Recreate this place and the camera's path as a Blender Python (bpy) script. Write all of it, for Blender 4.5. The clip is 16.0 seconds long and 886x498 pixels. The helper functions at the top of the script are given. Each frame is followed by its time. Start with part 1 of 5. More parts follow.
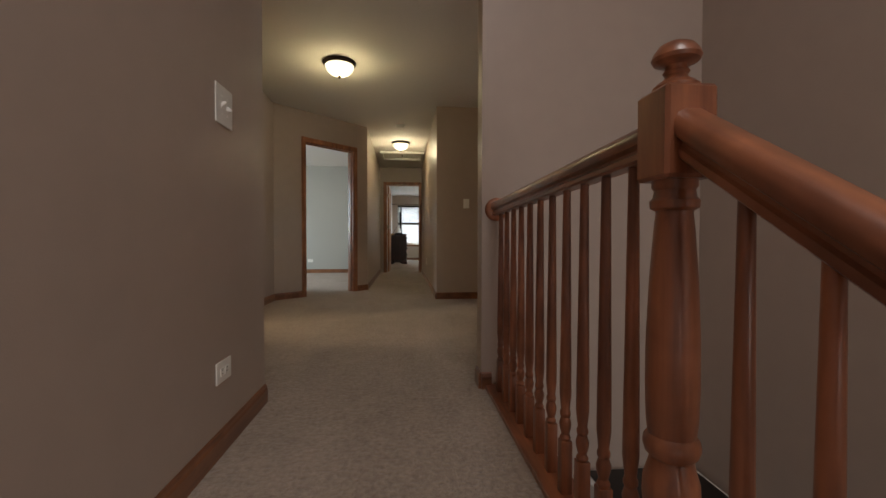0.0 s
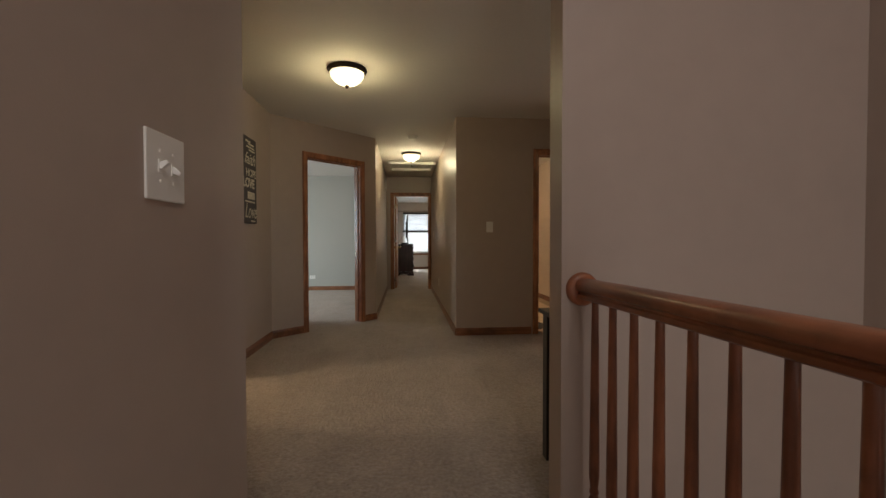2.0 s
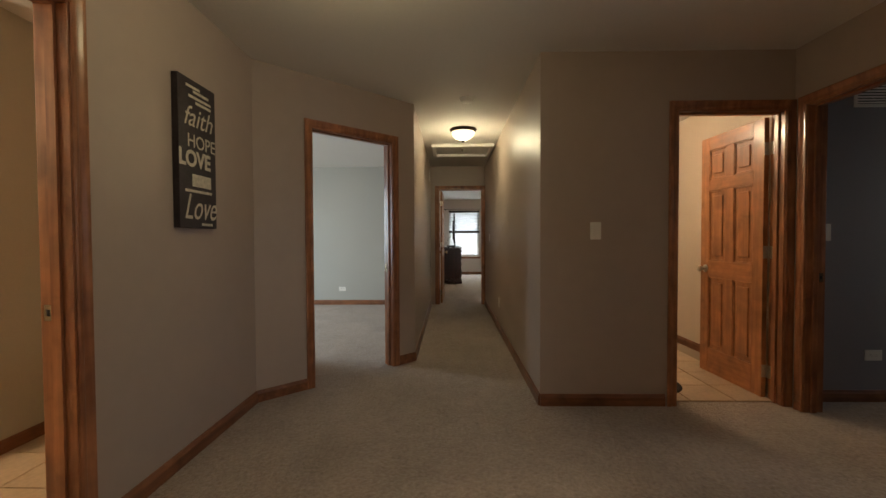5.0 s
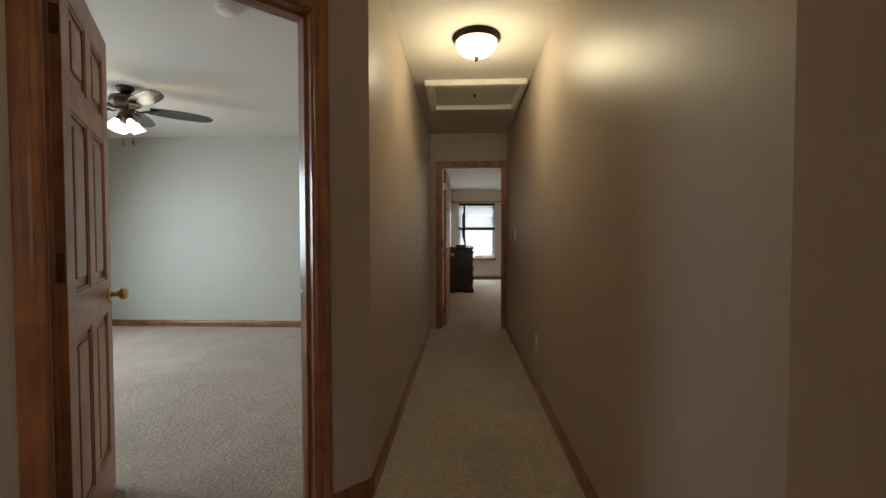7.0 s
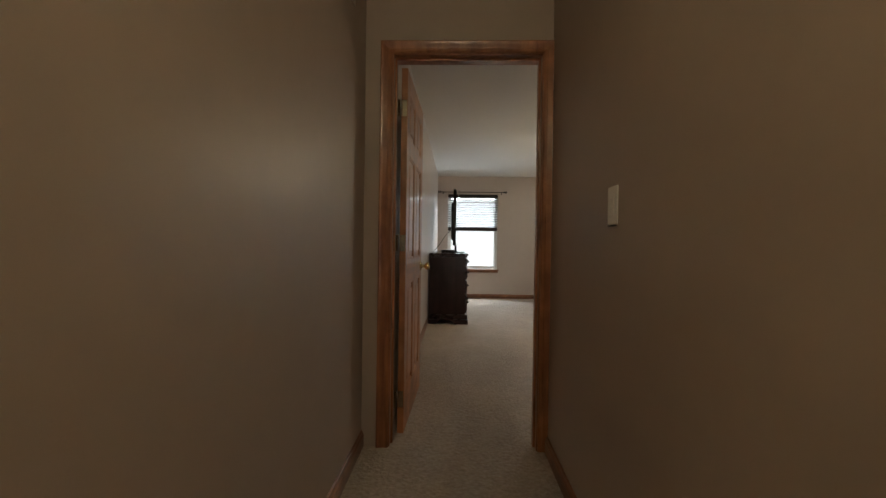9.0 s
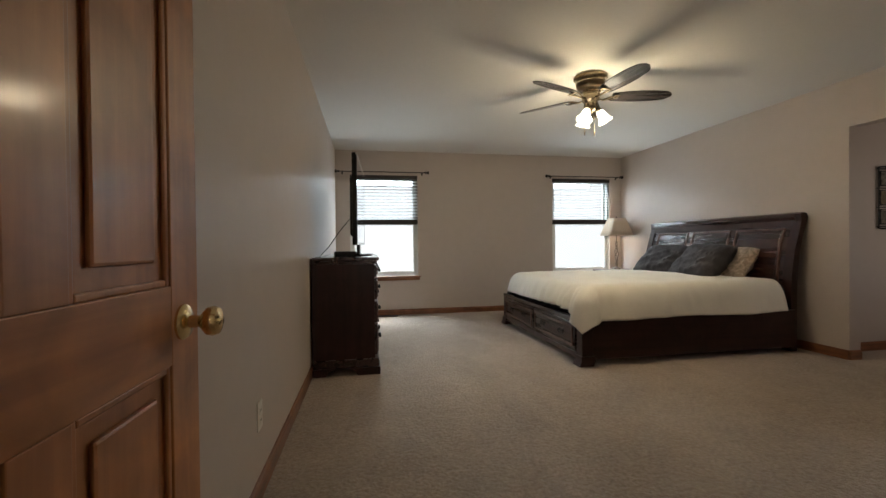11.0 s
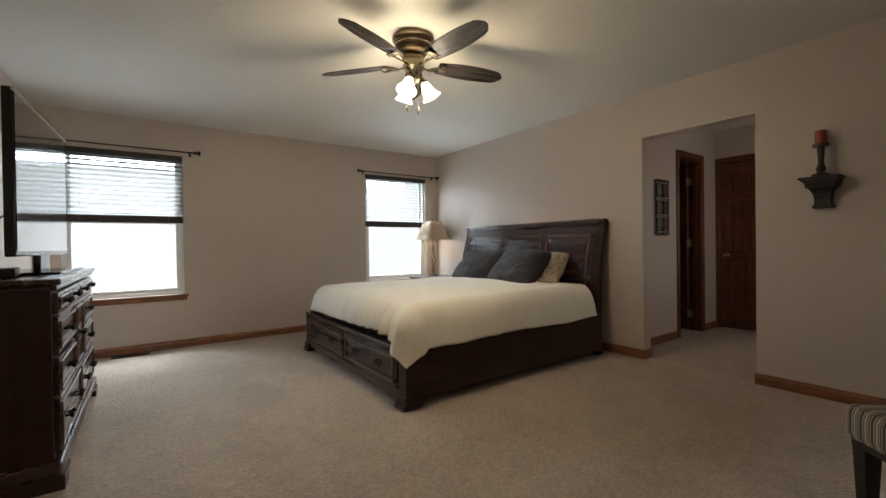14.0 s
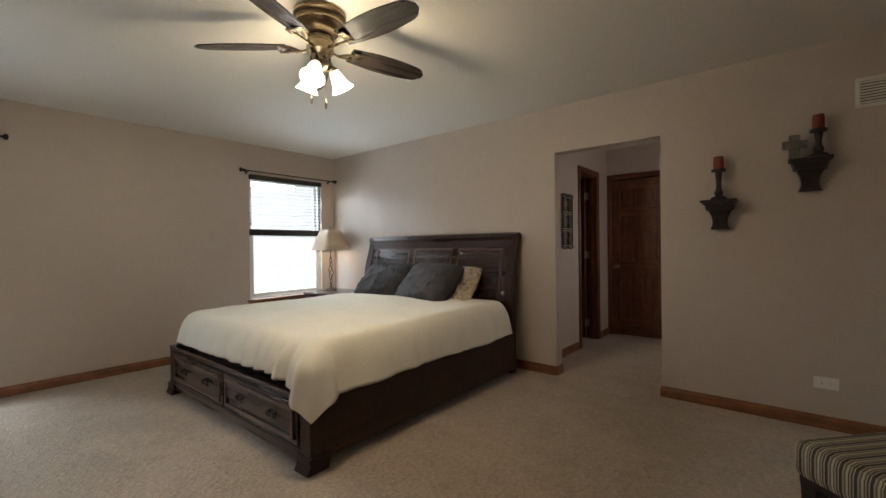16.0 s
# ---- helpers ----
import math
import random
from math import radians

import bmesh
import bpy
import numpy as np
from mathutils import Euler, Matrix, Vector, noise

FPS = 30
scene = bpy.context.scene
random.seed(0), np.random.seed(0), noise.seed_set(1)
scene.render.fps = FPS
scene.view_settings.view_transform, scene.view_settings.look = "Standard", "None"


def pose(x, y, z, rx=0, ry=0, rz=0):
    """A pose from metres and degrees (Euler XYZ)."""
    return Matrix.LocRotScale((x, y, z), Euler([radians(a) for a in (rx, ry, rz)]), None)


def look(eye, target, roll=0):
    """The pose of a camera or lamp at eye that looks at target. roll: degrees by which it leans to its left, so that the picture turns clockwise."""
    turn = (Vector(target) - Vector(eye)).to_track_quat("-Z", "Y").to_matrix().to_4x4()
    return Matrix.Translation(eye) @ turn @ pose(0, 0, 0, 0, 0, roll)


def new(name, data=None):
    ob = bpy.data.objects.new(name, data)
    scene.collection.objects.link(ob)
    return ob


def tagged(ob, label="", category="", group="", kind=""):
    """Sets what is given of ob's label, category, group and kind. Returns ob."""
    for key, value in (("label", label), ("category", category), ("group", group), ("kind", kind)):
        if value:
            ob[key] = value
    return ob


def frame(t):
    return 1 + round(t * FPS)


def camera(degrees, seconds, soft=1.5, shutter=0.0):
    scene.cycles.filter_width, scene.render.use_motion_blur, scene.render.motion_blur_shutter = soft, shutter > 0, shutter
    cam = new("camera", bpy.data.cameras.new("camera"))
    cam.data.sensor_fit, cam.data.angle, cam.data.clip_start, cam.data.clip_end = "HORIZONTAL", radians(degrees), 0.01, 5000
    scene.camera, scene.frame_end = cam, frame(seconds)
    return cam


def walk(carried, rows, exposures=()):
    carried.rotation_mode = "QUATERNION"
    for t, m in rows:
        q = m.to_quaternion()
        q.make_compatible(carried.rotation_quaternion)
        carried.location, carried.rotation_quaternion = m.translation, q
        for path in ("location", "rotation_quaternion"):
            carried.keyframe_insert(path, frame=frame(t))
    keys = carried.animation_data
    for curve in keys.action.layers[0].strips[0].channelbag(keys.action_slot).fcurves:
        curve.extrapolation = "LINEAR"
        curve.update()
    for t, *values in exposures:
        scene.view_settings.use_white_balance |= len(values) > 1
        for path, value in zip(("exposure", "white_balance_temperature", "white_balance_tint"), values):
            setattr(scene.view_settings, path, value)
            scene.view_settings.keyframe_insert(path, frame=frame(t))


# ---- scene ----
cam = camera(93.4, 16.0)

PATH = [
    (0, (0.05, 0.061, 0.747), (0.237, 2.052, 0.706), 0.1),
    (0.5, (-0.013, 0.231, 0.847), (0.173, 2.222, 0.802), 0.1),
    (1, (-0.022, 0.405, 0.933), (0.159, 2.396, 0.889), -0.1),
    (1.5, (-0.045, 0.545, 1.002), (0.134, 2.537, 0.96), -0.0),
    (2, (-0.101, 0.721, 1.074), (0.079, 2.713, 1.03), -0.1),
    (2.5, (-0.129, 0.911, 1.121), (0.02, 2.905, 1.077), -0.1),
    (3, (-0.125, 1.086, 1.172), (-0.028, 3.084, 1.129), -0.3),
    (3.5, (-0.119, 1.297, 1.196), (-0.059, 3.296, 1.154), -0.3),
    (4, (-0.119, 1.664, 1.192), (-0.093, 3.664, 1.149), -0.2),
    (4.5, (-0.13, 2.09, 1.178), (-0.151, 4.089, 1.134), -0.1),
    (4.7, (-0.164, 2.23, 1.169), (-0.19, 4.229, 1.123), -0.2),
    (6.8, (-0.101, 4.364, 1.164), (-0.186, 6.361, 1.103), 0.0),
    (7, (-0.095, 4.62, 1.15), (-0.185, 6.617, 1.094), -0.1),
    (7.5, (-0.06, 5.354, 1.141), (-0.161, 7.35, 1.086), 0.1),
    (8, (-0.03, 6.104, 1.114), (-0.131, 8.101, 1.069), -0.3),
    (8.2, (-0.01, 6.427, 1.091), (-0.101, 8.425, 1.066), 0.2),
    (10.3, (-0.034, 9.345, 1.039), (-0.006, 11.345, 1.024), -0.2),
    (10.5, (-0.007, 9.516, 1.044), (0.105, 11.513, 1.025), -0.5),
    (11, (0.066, 9.859, 1.037), (0.42, 11.827, 1.018), -0.6),
    (11.5, (0.135, 10.107, 1.015), (0.651, 12.04, 1.0), -0.7),
    (12, (0.204, 10.229, 1.014), (0.822, 12.131, 1.001), -0.7),
    (12.5, (0.279, 10.36, 1.019), (1.018, 12.219, 1.007), -0.8),
    (13, (0.35, 10.512, 1.051), (1.245, 12.3, 1.032), -0.7),
    (13.5, (0.395, 10.641, 1.06), (1.435, 12.349, 1.042), -0.7),
    (14, (0.463, 10.751, 1.07), (1.625, 12.379, 1.053), -0.8),
    (14.5, (0.519, 10.867, 1.091), (1.778, 12.42, 1.078), -0.7),
    (15, (0.569, 10.947, 1.118), (1.914, 12.427, 1.104), -0.8),
    (15.5, (0.597, 11.051, 1.154), (2.04, 12.436, 1.141), -0.8),
    (16, (0.601, 11.173, 1.185), (2.143, 12.446, 1.174), -0.7),
]
walk(cam, [(t, look(eye, target, roll)) for t, eye, target, roll in PATH],
     exposures=[(0.0, 0.03), (3.0, 0.0), (4.2, 0.08), (7.0, 0.03), (8.2, 0.1), (10.3, 0.18), (11.0, 0.05), (12.0, 0.03), (16.0, 0.09)])

# ---- world, daylight ----
world = bpy.data.worlds.new("sky")
scene.world = world
world.use_nodes = True
wn = world.node_tree.nodes
sky = wn.new("ShaderNodeTexSky")
sky.sky_type = "NISHITA"
sky.sun_disc = False
sky.sun_elevation, sky.sun_rotation = radians(50), radians(200)
world.node_tree.links.new(sky.outputs[0], wn["Background"].inputs[0])
wn["Background"].inputs[1].default_value = 0.15


def area_lamp(name, m, w, h, watts, colour=(1, 1, 1)):
    d = bpy.data.lights.new(name, "AREA")
    d.shape, d.size, d.size_y, d.energy, d.color = "RECTANGLE", w, h, watts, colour
    ob = new(name, d)
    ob.matrix_world = m
    return ob


def bulb(name, loc, watts, colour, radius=0.03):
    d = bpy.data.lights.new(name, "POINT")
    d.energy, d.color, d.shadow_soft_size = watts, colour, radius
    ob = new(name, d)
    ob.location = loc
    return ob


SKY = (0.78, 0.92, 1.0)
WARM = (1.0, 0.87, 0.54)
sun = new("sun", bpy.data.lights.new("sun", "SUN"))
sun.data.energy, sun.data.angle, sun.data.color = 3.9, radians(0.6), (1.0, 0.96, 0.90)
sun.matrix_world = look((0, 0, 0), (0.20, 0.85, -0.80))
# sky light from above the windows
area_lamp("daylight_stand_in", look((0.31, 17.1, 2.75), (0.31, 14.6, 0.6)), 1.8, 1.6, 265, SKY)
area_lamp("daylight_stand_in", look((3.47, 17.1, 2.75), (3.3, 14.6, 0.6)), 1.8, 1.6, 320, SKY)
# unseen lamps below the windows stand in for daylight thrown up by the ground
area_lamp("ground_light", look((0.31, 18.2, -1.0), (0.31, 15.0, 1.7)), 3.0, 2.0, 95, SKY)
area_lamp("ground_light", look((3.47, 18.2, -1.0), (3.3, 15.0, 1.7)), 3.0, 2.0, 150, SKY)
area_lamp("daylight_stand_in", look((-4.84, 7.45, 1.40), (-0.6, 7.6, -1.4)), 2.2, 1.5, 98, SKY)
# two unseen lamps added to brighten the stairwell, no real source known
area_lamp("daylight_stand_in", look((0.75, -3.28, 0.25), (0.4, 3, 0.3)), 1.0, 1.05, 27, (1.0, 0.95, 0.93))
area_lamp("stair_fill", look((0.45, -0.8, 3.69), (0.45, -0.8, 0.0)), 1.0, 1.2, 36, (1.0, 0.95, 0.93))
# unseen lamp added to brighten the vestibule
area_lamp("daylight_stand_in", look((5.3, 11.28, 1.35), (5.1, 13, 1.1)), 0.8, 1.2, 5.0, (1.0, 0.88, 0.76))
# unseen lamp added on the loft side to light the landing
area_lamp("daylight_stand_in", look((4.48, 3.35, 1.45), (0, 3.4, 0.4)), 1.1, 1.2, 13, (1.0, 0.95, 0.94))
area_lamp("daylight_stand_in", look((5.27, 4.91, 1.45), (3.0, 4.95, 0.8)), 0.6, 1.1, 3.2, SKY)
# bulbs inside the lamps
bulb("hall_bulb", (-0.56, 4.15, 2.30), 8.0, (1.0, 0.84, 0.45), 0.10)
bulb("hall_bulb", (0.0, 7.36, 2.30), 16.0, WARM, 0.10)
bulb("laundry_bulb", (1.1, 6.6, 2.2), 33, (1.0, 0.78, 0.50), 0.08)
bulb("bath_bulb", (-3.3, 3.4, 2.1), 60, (1.0, 0.80, 0.52), 0.08)


# ---- materials ----
def mat(name, base, rough=0.6, metal=0.0, var=0.06, scale=3.0, fine=60.0, bump=0.05, bscale=200.0, spec=0.5, coat=0.0):
    m = bpy.data.materials.new(name)
    m.use_nodes = True
    nt = m.node_tree
    b = nt.nodes["Principled BSDF"]
    tc = nt.nodes.new("ShaderNodeTexCoord")
    n1 = nt.nodes.new("ShaderNodeTexNoise")
    n1.inputs["Scale"].default_value = scale
    n1.inputs["Detail"].default_value = 5
    n2 = nt.nodes.new("ShaderNodeTexNoise")
    n2.inputs["Scale"].default_value = fine
    n2.inputs["Detail"].default_value = 3
    add = nt.nodes.new("ShaderNodeMath")
    add.operation = "ADD"
    ramp = nt.nodes.new("ShaderNodeMapRange")
    ramp.inputs[1].default_value, ramp.inputs[2].default_value = 0.7, 1.3
    ramp.inputs[3].default_value, ramp.inputs[4].default_value = 1 - var, 1 + var
    mul = nt.nodes.new("ShaderNodeVectorMath")
    mul.operation = "SCALE"
    mul.inputs[0].default_value = base[:3]
    for n in (n1, n2):
        nt.links.new(tc.outputs["Object"], n.inputs["Vector"])
    nt.links.new(n1.outputs[0], add.inputs[0])
    nt.links.new(n2.outputs[0], add.inputs[1])
    nt.links.new(add.outputs[0], ramp.inputs[0])
    nt.links.new(ramp.outputs[0], mul.inputs["Scale"])
    nt.links.new(mul.outputs[0], b.inputs["Base Color"])
    b.inputs["Roughness"].default_value = rough
    b.inputs["Metallic"].default_value = metal
    b.inputs["Specular IOR Level"].default_value = spec
    b.inputs["Coat Weight"].default_value = coat
    b.inputs["Coat Roughness"].default_value = 0.12
    if bump:
        nb = nt.nodes.new("ShaderNodeTexNoise")
        nb.inputs["Scale"].default_value = bscale
        nb.inputs["Detail"].default_value = 4
        bp = nt.nodes.new("ShaderNodeBump")
        bp.inputs["Strength"].default_value = bump
        bp.inputs["Distance"].default_value = 0.004
        nt.links.new(tc.outputs["Object"], nb.inputs["Vector"])
        nt.links.new(nb.outputs[0], bp.inputs["Height"])
        nt.links.new(bp.outputs[0], b.inputs["Normal"])
    return m


def wood(name, light, dark, rough=0.35, axis=2, grain=14.0, coat=0.3, spec=0.5):
    """Stained wood: grain drawn out along one axis, slow changes of tone, a lacquer coat."""
    m = bpy.data.materials.new(name)
    m.use_nodes = True
    nt = m.node_tree
    b = nt.nodes["Principled BSDF"]
    tc = nt.nodes.new("ShaderNodeTexCoord")
    info = nt.nodes.new("ShaderNodeObjectInfo")
    mp = nt.nodes.new("ShaderNodeMapping")
    sc = [grain, grain, grain]
    if axis == 3:
        sc[1], sc[2] = grain * 0.08, grain * 0.08
    else:
        sc[axis] = grain * 0.06
    mp.inputs["Scale"].default_value = sc
    sh = nt.nodes.new("ShaderNodeVectorMath")
    sh.operation = "ADD"
    nt.links.new(tc.outputs["Object"], sh.inputs[0])
    nt.links.new(info.outputs["Random"], sh.inputs[1])
    nt.links.new(sh.outputs[0], mp.inputs["Vector"])
    n = nt.nodes.new("ShaderNodeTexNoise")
    n.inputs["Scale"].default_value = 2.2
    n.inputs["Detail"].default_value = 8
    n.inputs["Distortion"].default_value = 0.35
    nt.links.new(mp.outputs[0], n.inputs["Vector"])
    n2 = nt.nodes.new("ShaderNodeTexNoise")
    n2.inputs["Scale"].default_value = 2.0
    nt.links.new(sh.outputs[0], n2.inputs["Vector"])
    mix = nt.nodes.new("ShaderNodeMath")
    mix.operation = "MULTIPLY_ADD"
    mix.inputs[1].default_value = 0.35
    nt.links.new(n2.outputs[0], mix.inputs[0])
    nt.links.new(n.outputs[0], mix.inputs[2])
    r = nt.nodes.new("ShaderNodeValToRGB")
    r.color_ramp.elements[0].position, r.color_ramp.elements[1].position = 0.48, 0.86
    r.color_ramp.elements[0].color = (*dark, 1)
    r.color_ramp.elements[1].color = (*light, 1)
    nt.links.new(mix.outputs[0], r.inputs[0])
    n3 = nt.nodes.new("ShaderNodeTexNoise")
    n3.inputs["Scale"].default_value, n3.inputs["Detail"].default_value = 7.0, 4
    n3.inputs["Distortion"].default_value = 0.6
    nt.links.new(sh.outputs[0], n3.inputs["Vector"])
    tone = nt.nodes.new("ShaderNodeMapRange")
    tone.inputs[1].default_value, tone.inputs[2].default_value = 0.3, 0.7
    tone.inputs[3].default_value, tone.inputs[4].default_value = 0.72, 1.28
    nt.links.new(n3.outputs[0], tone.inputs[0])
    stain = nt.nodes.new("ShaderNodeVectorMath")
    stain.operation = "SCALE"
    nt.links.new(r.outputs[0], stain.inputs[0])
    nt.links.new(tone.outputs[0], stain.inputs["Scale"])
    nt.links.new(stain.outputs[0], b.inputs["Base Color"])
    gloss = nt.nodes.new("ShaderNodeMapRange")
    gloss.inputs[3].default_value, gloss.inputs[4].default_value = rough - 0.06, rough + 0.10
    nt.links.new(n.outputs[0], gloss.inputs[0])
    nt.links.new(gloss.outputs[0], b.inputs["Roughness"])
    b.inputs["Specular IOR Level"].default_value = spec
    b.inputs["Coat Weight"].default_value = coat
    b.inputs["Coat Roughness"].default_value = 0.15
    bp = nt.nodes.new("ShaderNodeBump")
    bp.inputs["Strength"].default_value = 0.06
    bp.inputs["Distance"].default_value = 0.002
    nt.links.new(n.outputs[0], bp.inputs["Height"])
    nt.links.new(bp.outputs[0], b.inputs["Normal"])
    return m


def carpet_material():
    """Cut-pile carpet: tufts and fibres, brushed patches from feet and the vacuum cleaner."""
    m = bpy.data.materials.new("carpet")
    m.use_nodes = True
    nt = m.node_tree
    b = nt.nodes["Principled BSDF"]
    tc = nt.nodes.new("ShaderNodeTexCoord")

    def tex(scale, detail, stretch=(1, 1, 1), turn=0.0, dist=0.0):
        mp = nt.nodes.new("ShaderNodeMapping")
        mp.inputs["Scale"].default_value = stretch
        mp.inputs["Rotation"].default_value = (0, 0, turn)
        nt.links.new(tc.outputs["Object"], mp.inputs["Vector"])
        n = nt.nodes.new("ShaderNodeTexNoise")
        n.inputs["Scale"].default_value, n.inputs["Detail"].default_value = scale, detail
        n.inputs["Distortion"].default_value = dist
        nt.links.new(mp.outputs[0], n.inputs["Vector"])
        return n.outputs[0]

    def blend(x, k, y):
        s = nt.nodes.new("ShaderNodeMath")
        s.operation = "MULTIPLY_ADD"
        s.inputs[1].default_value = k
        nt.links.new(x, s.inputs[0])
        if y is None:
            s.inputs[2].default_value = 0.0
        else:
            nt.links.new(y, s.inputs[2])
        return s.outputs[0]
    tuft, clump, fibre = tex(52, 4, dist=0.4), tex(13, 6, dist=1.6), tex(300, 2)
    patch = tex(1.7, 5, (1, 0.6, 1), 0.6, 1.1)
    sweep = tex(4.2, 4, (1, 0.28, 1), 0.45, 0.9)
    cross_sweep = tex(3.4, 4, (0.3, 1, 1), -0.5, 0.8)
    fine = blend(tuft, 0.52, blend(clump, 0.26, blend(fibre, 0.22, None)))
    total = blend(patch, 0.24, blend(sweep, 0.08, blend(cross_sweep, 0.07, blend(fine, 0.78, None))))
    r = nt.nodes.new("ShaderNodeValToRGB")
    r.color_ramp.elements[0].position, r.color_ramp.elements[1].position = 0.415, 0.775
    r.color_ramp.elements[0].color = (0.252, 0.198, 0.156, 1)
    r.color_ramp.elements[1].color = (0.575, 0.474, 0.390, 1)
    nt.links.new(total, r.inputs[0])
    nt.links.new(r.outputs[0], b.inputs["Base Color"])
    b.inputs["Roughness"].default_value = 0.95
    b.inputs["Specular IOR Level"].default_value = 0.1
    b.inputs["Sheen Weight"].default_value = 0.2
    bp = nt.nodes.new("ShaderNodeBump")
    bp.inputs["Strength"].default_value = 0.8
    bp.inputs["Distance"].default_value = 0.018
    nt.links.new(blend(sweep, 0.4, blend(clump, 0.4, blend(tuft, 0.6, fine))), bp.inputs["Height"])
    nt.links.new(bp.outputs[0], b.inputs["Normal"])
    return m


def emissive(name, colour, strength):
    m = bpy.data.materials.new(name)
    m.use_nodes = True
    b = m.node_tree.nodes["Principled BSDF"]
    b.inputs["Base Color"].default_value = (0.9, 0.88, 0.82, 1)
    b.inputs["Emission Color"].default_value = (*colour, 1)
    b.inputs["Emission Strength"].default_value = strength
    b.inputs["Roughness"].default_value = 0.3
    return m


def glass_material():
    m = bpy.data.materials.new("window_glass")
    m.use_nodes = True
    b = m.node_tree.nodes["Principled BSDF"]
    b.inputs["Transmission Weight"].default_value = 1.0
    b.inputs["Roughness"].default_value = 0.0
    b.inputs["IOR"].default_value = 1.05
    return m


WALL = mat("taupe_wall_paint", (0.43, 0.347, 0.292), 0.40, var=0.03, scale=1.3, fine=9, bump=0.07, bscale=240, spec=0.40)
WALL_BED = mat("beige_wall_paint", (0.545, 0.472, 0.427), 0.42, var=0.025, scale=1.3, fine=9, bump=0.05, bscale=260, spec=0.45)
WALL_GREY = mat("pale_grey_wall_paint", (0.44, 0.43, 0.39), 0.5, var=0.02, scale=1.3, bump=0.05, bscale=260)
WALL_DARK = mat("slate_wall_paint", (0.285, 0.275, 0.290), 0.5, var=0.03, scale=1.5, bump=0.05, bscale=260)
WALL_BATH = mat("ochre_wall_paint", (0.50, 0.44, 0.34), 0.45, var=0.025, scale=1.3, bump=0.05, bscale=260)
WALL_CREAM = mat("cream_wall_paint", (0.62, 0.52, 0.42), 0.5, var=0.025, bump=0.05, bscale=260)
CEIL = mat("ceiling_paint", (0.74, 0.71, 0.67), 0.75, var=0.02, scale=1.2, bump=0.12, bscale=180, spec=0.2)
CARPET = carpet_material()
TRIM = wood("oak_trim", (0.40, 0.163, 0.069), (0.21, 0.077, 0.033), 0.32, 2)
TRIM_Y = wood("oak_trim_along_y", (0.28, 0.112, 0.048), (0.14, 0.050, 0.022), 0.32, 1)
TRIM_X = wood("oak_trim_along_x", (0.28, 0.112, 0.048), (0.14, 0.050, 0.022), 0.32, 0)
OAK = wood("oak_door", (0.48, 0.203, 0.078), (0.335, 0.130, 0.049), 0.40, 2, 16, 0.2)
OAK_X = wood("oak_door_rail", (0.48, 0.203, 0.078), (0.335, 0.130, 0.049), 0.40, 0, 16, 0.2)
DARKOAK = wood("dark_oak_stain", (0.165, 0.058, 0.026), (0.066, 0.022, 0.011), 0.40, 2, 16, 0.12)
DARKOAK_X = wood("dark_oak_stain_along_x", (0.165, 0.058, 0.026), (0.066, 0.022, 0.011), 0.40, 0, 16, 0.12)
CHERRY = wood("cherry_rail", (0.35, 0.124, 0.054), (0.125, 0.038, 0.018), 0.36, 2, 12, 0.28)
CHERRY_Y = wood("cherry_rail_along_y", (0.35, 0.124, 0.054), (0.125, 0.038, 0.018), 0.36, 1, 12, 0.28)
CHERRY_SLOPE = wood("cherry_rail_sloping", (0.35, 0.124, 0.054), (0.125, 0.038, 0.018), 0.36, 3, 12, 0.28)
DARKWOOD = wood("espresso_wood", (0.037, 0.0116, 0.0090), (0.021, 0.0065, 0.0052), 0.30, 2, 10, 0.14, 0.3)
DARKWOOD_Y = wood("espresso_wood_along_y", (0.037, 0.0116, 0.0090), (0.021, 0.0065, 0.0052), 0.26, 1, 10, 0.4, 0.5)
DARKWOOD_X = wood("espresso_wood_along_x", (0.037, 0.0116, 0.0090), (0.021, 0.0065, 0.0052), 0.30, 0, 10, 0.14, 0.3)
# lighter espresso copies: window sheen on the mouldings is put into the colour
SHEEN_EDGE_Y = wood("sheen_espresso_edge", (0.15, 0.082, 0.064), (0.075, 0.036, 0.028), 0.28, 1, 10, 0.35)
SHEEN_EDGE = wood("sheen_espresso_edge_upright", (0.17, 0.092, 0.072), (0.095, 0.046, 0.036), 0.32, 2, 10, 0.3)
BLACKWOOD = wood("black_brown_wood", (0.010, 0.006, 0.0055), (0.005, 0.0035, 0.0035), 0.4, 2, 10, 0.1)
WHITE = mat("white_plastic", (0.82, 0.80, 0.75), 0.35, var=0.01, bump=0)
WHITEPAINT = mat("white_trim_paint", (0.74, 0.72, 0.68), 0.4, var=0.02, bump=0.02)
VINYL = mat("white_vinyl", (0.78, 0.79, 0.78), 0.35, var=0.01, bump=0)
BRASS = mat("polished_brass", (0.72, 0.56, 0.30), 0.16, 1.0, var=0.08, scale=30, bump=0)
AGED = mat("aged_brass_plate", (0.24, 0.18, 0.115), 0.28, 1.0, var=0.15, scale=12, bump=0)
ANTIQUE = mat("antique_brass", (0.36, 0.30, 0.21), 0.25, 1.0, var=0.2, scale=20, bump=0)
BRONZE = mat("oil_rubbed_bronze", (0.065, 0.045, 0.034), 0.4, 0.8, var=0.2, scale=20, bump=0)
NICKEL = mat("satin_nickel", (0.55, 0.50, 0.42), 0.3, 1.0, var=0.05, bump=0)
BLACK = mat("black_iron", (0.012, 0.011, 0.011), 0.45, 0.3, var=0.15, scale=30, bump=0.05)
SCREEN = mat("television_screen", (0.008, 0.008, 0.009), 0.03, var=0.02, bump=0, spec=1.0, coat=1.0)
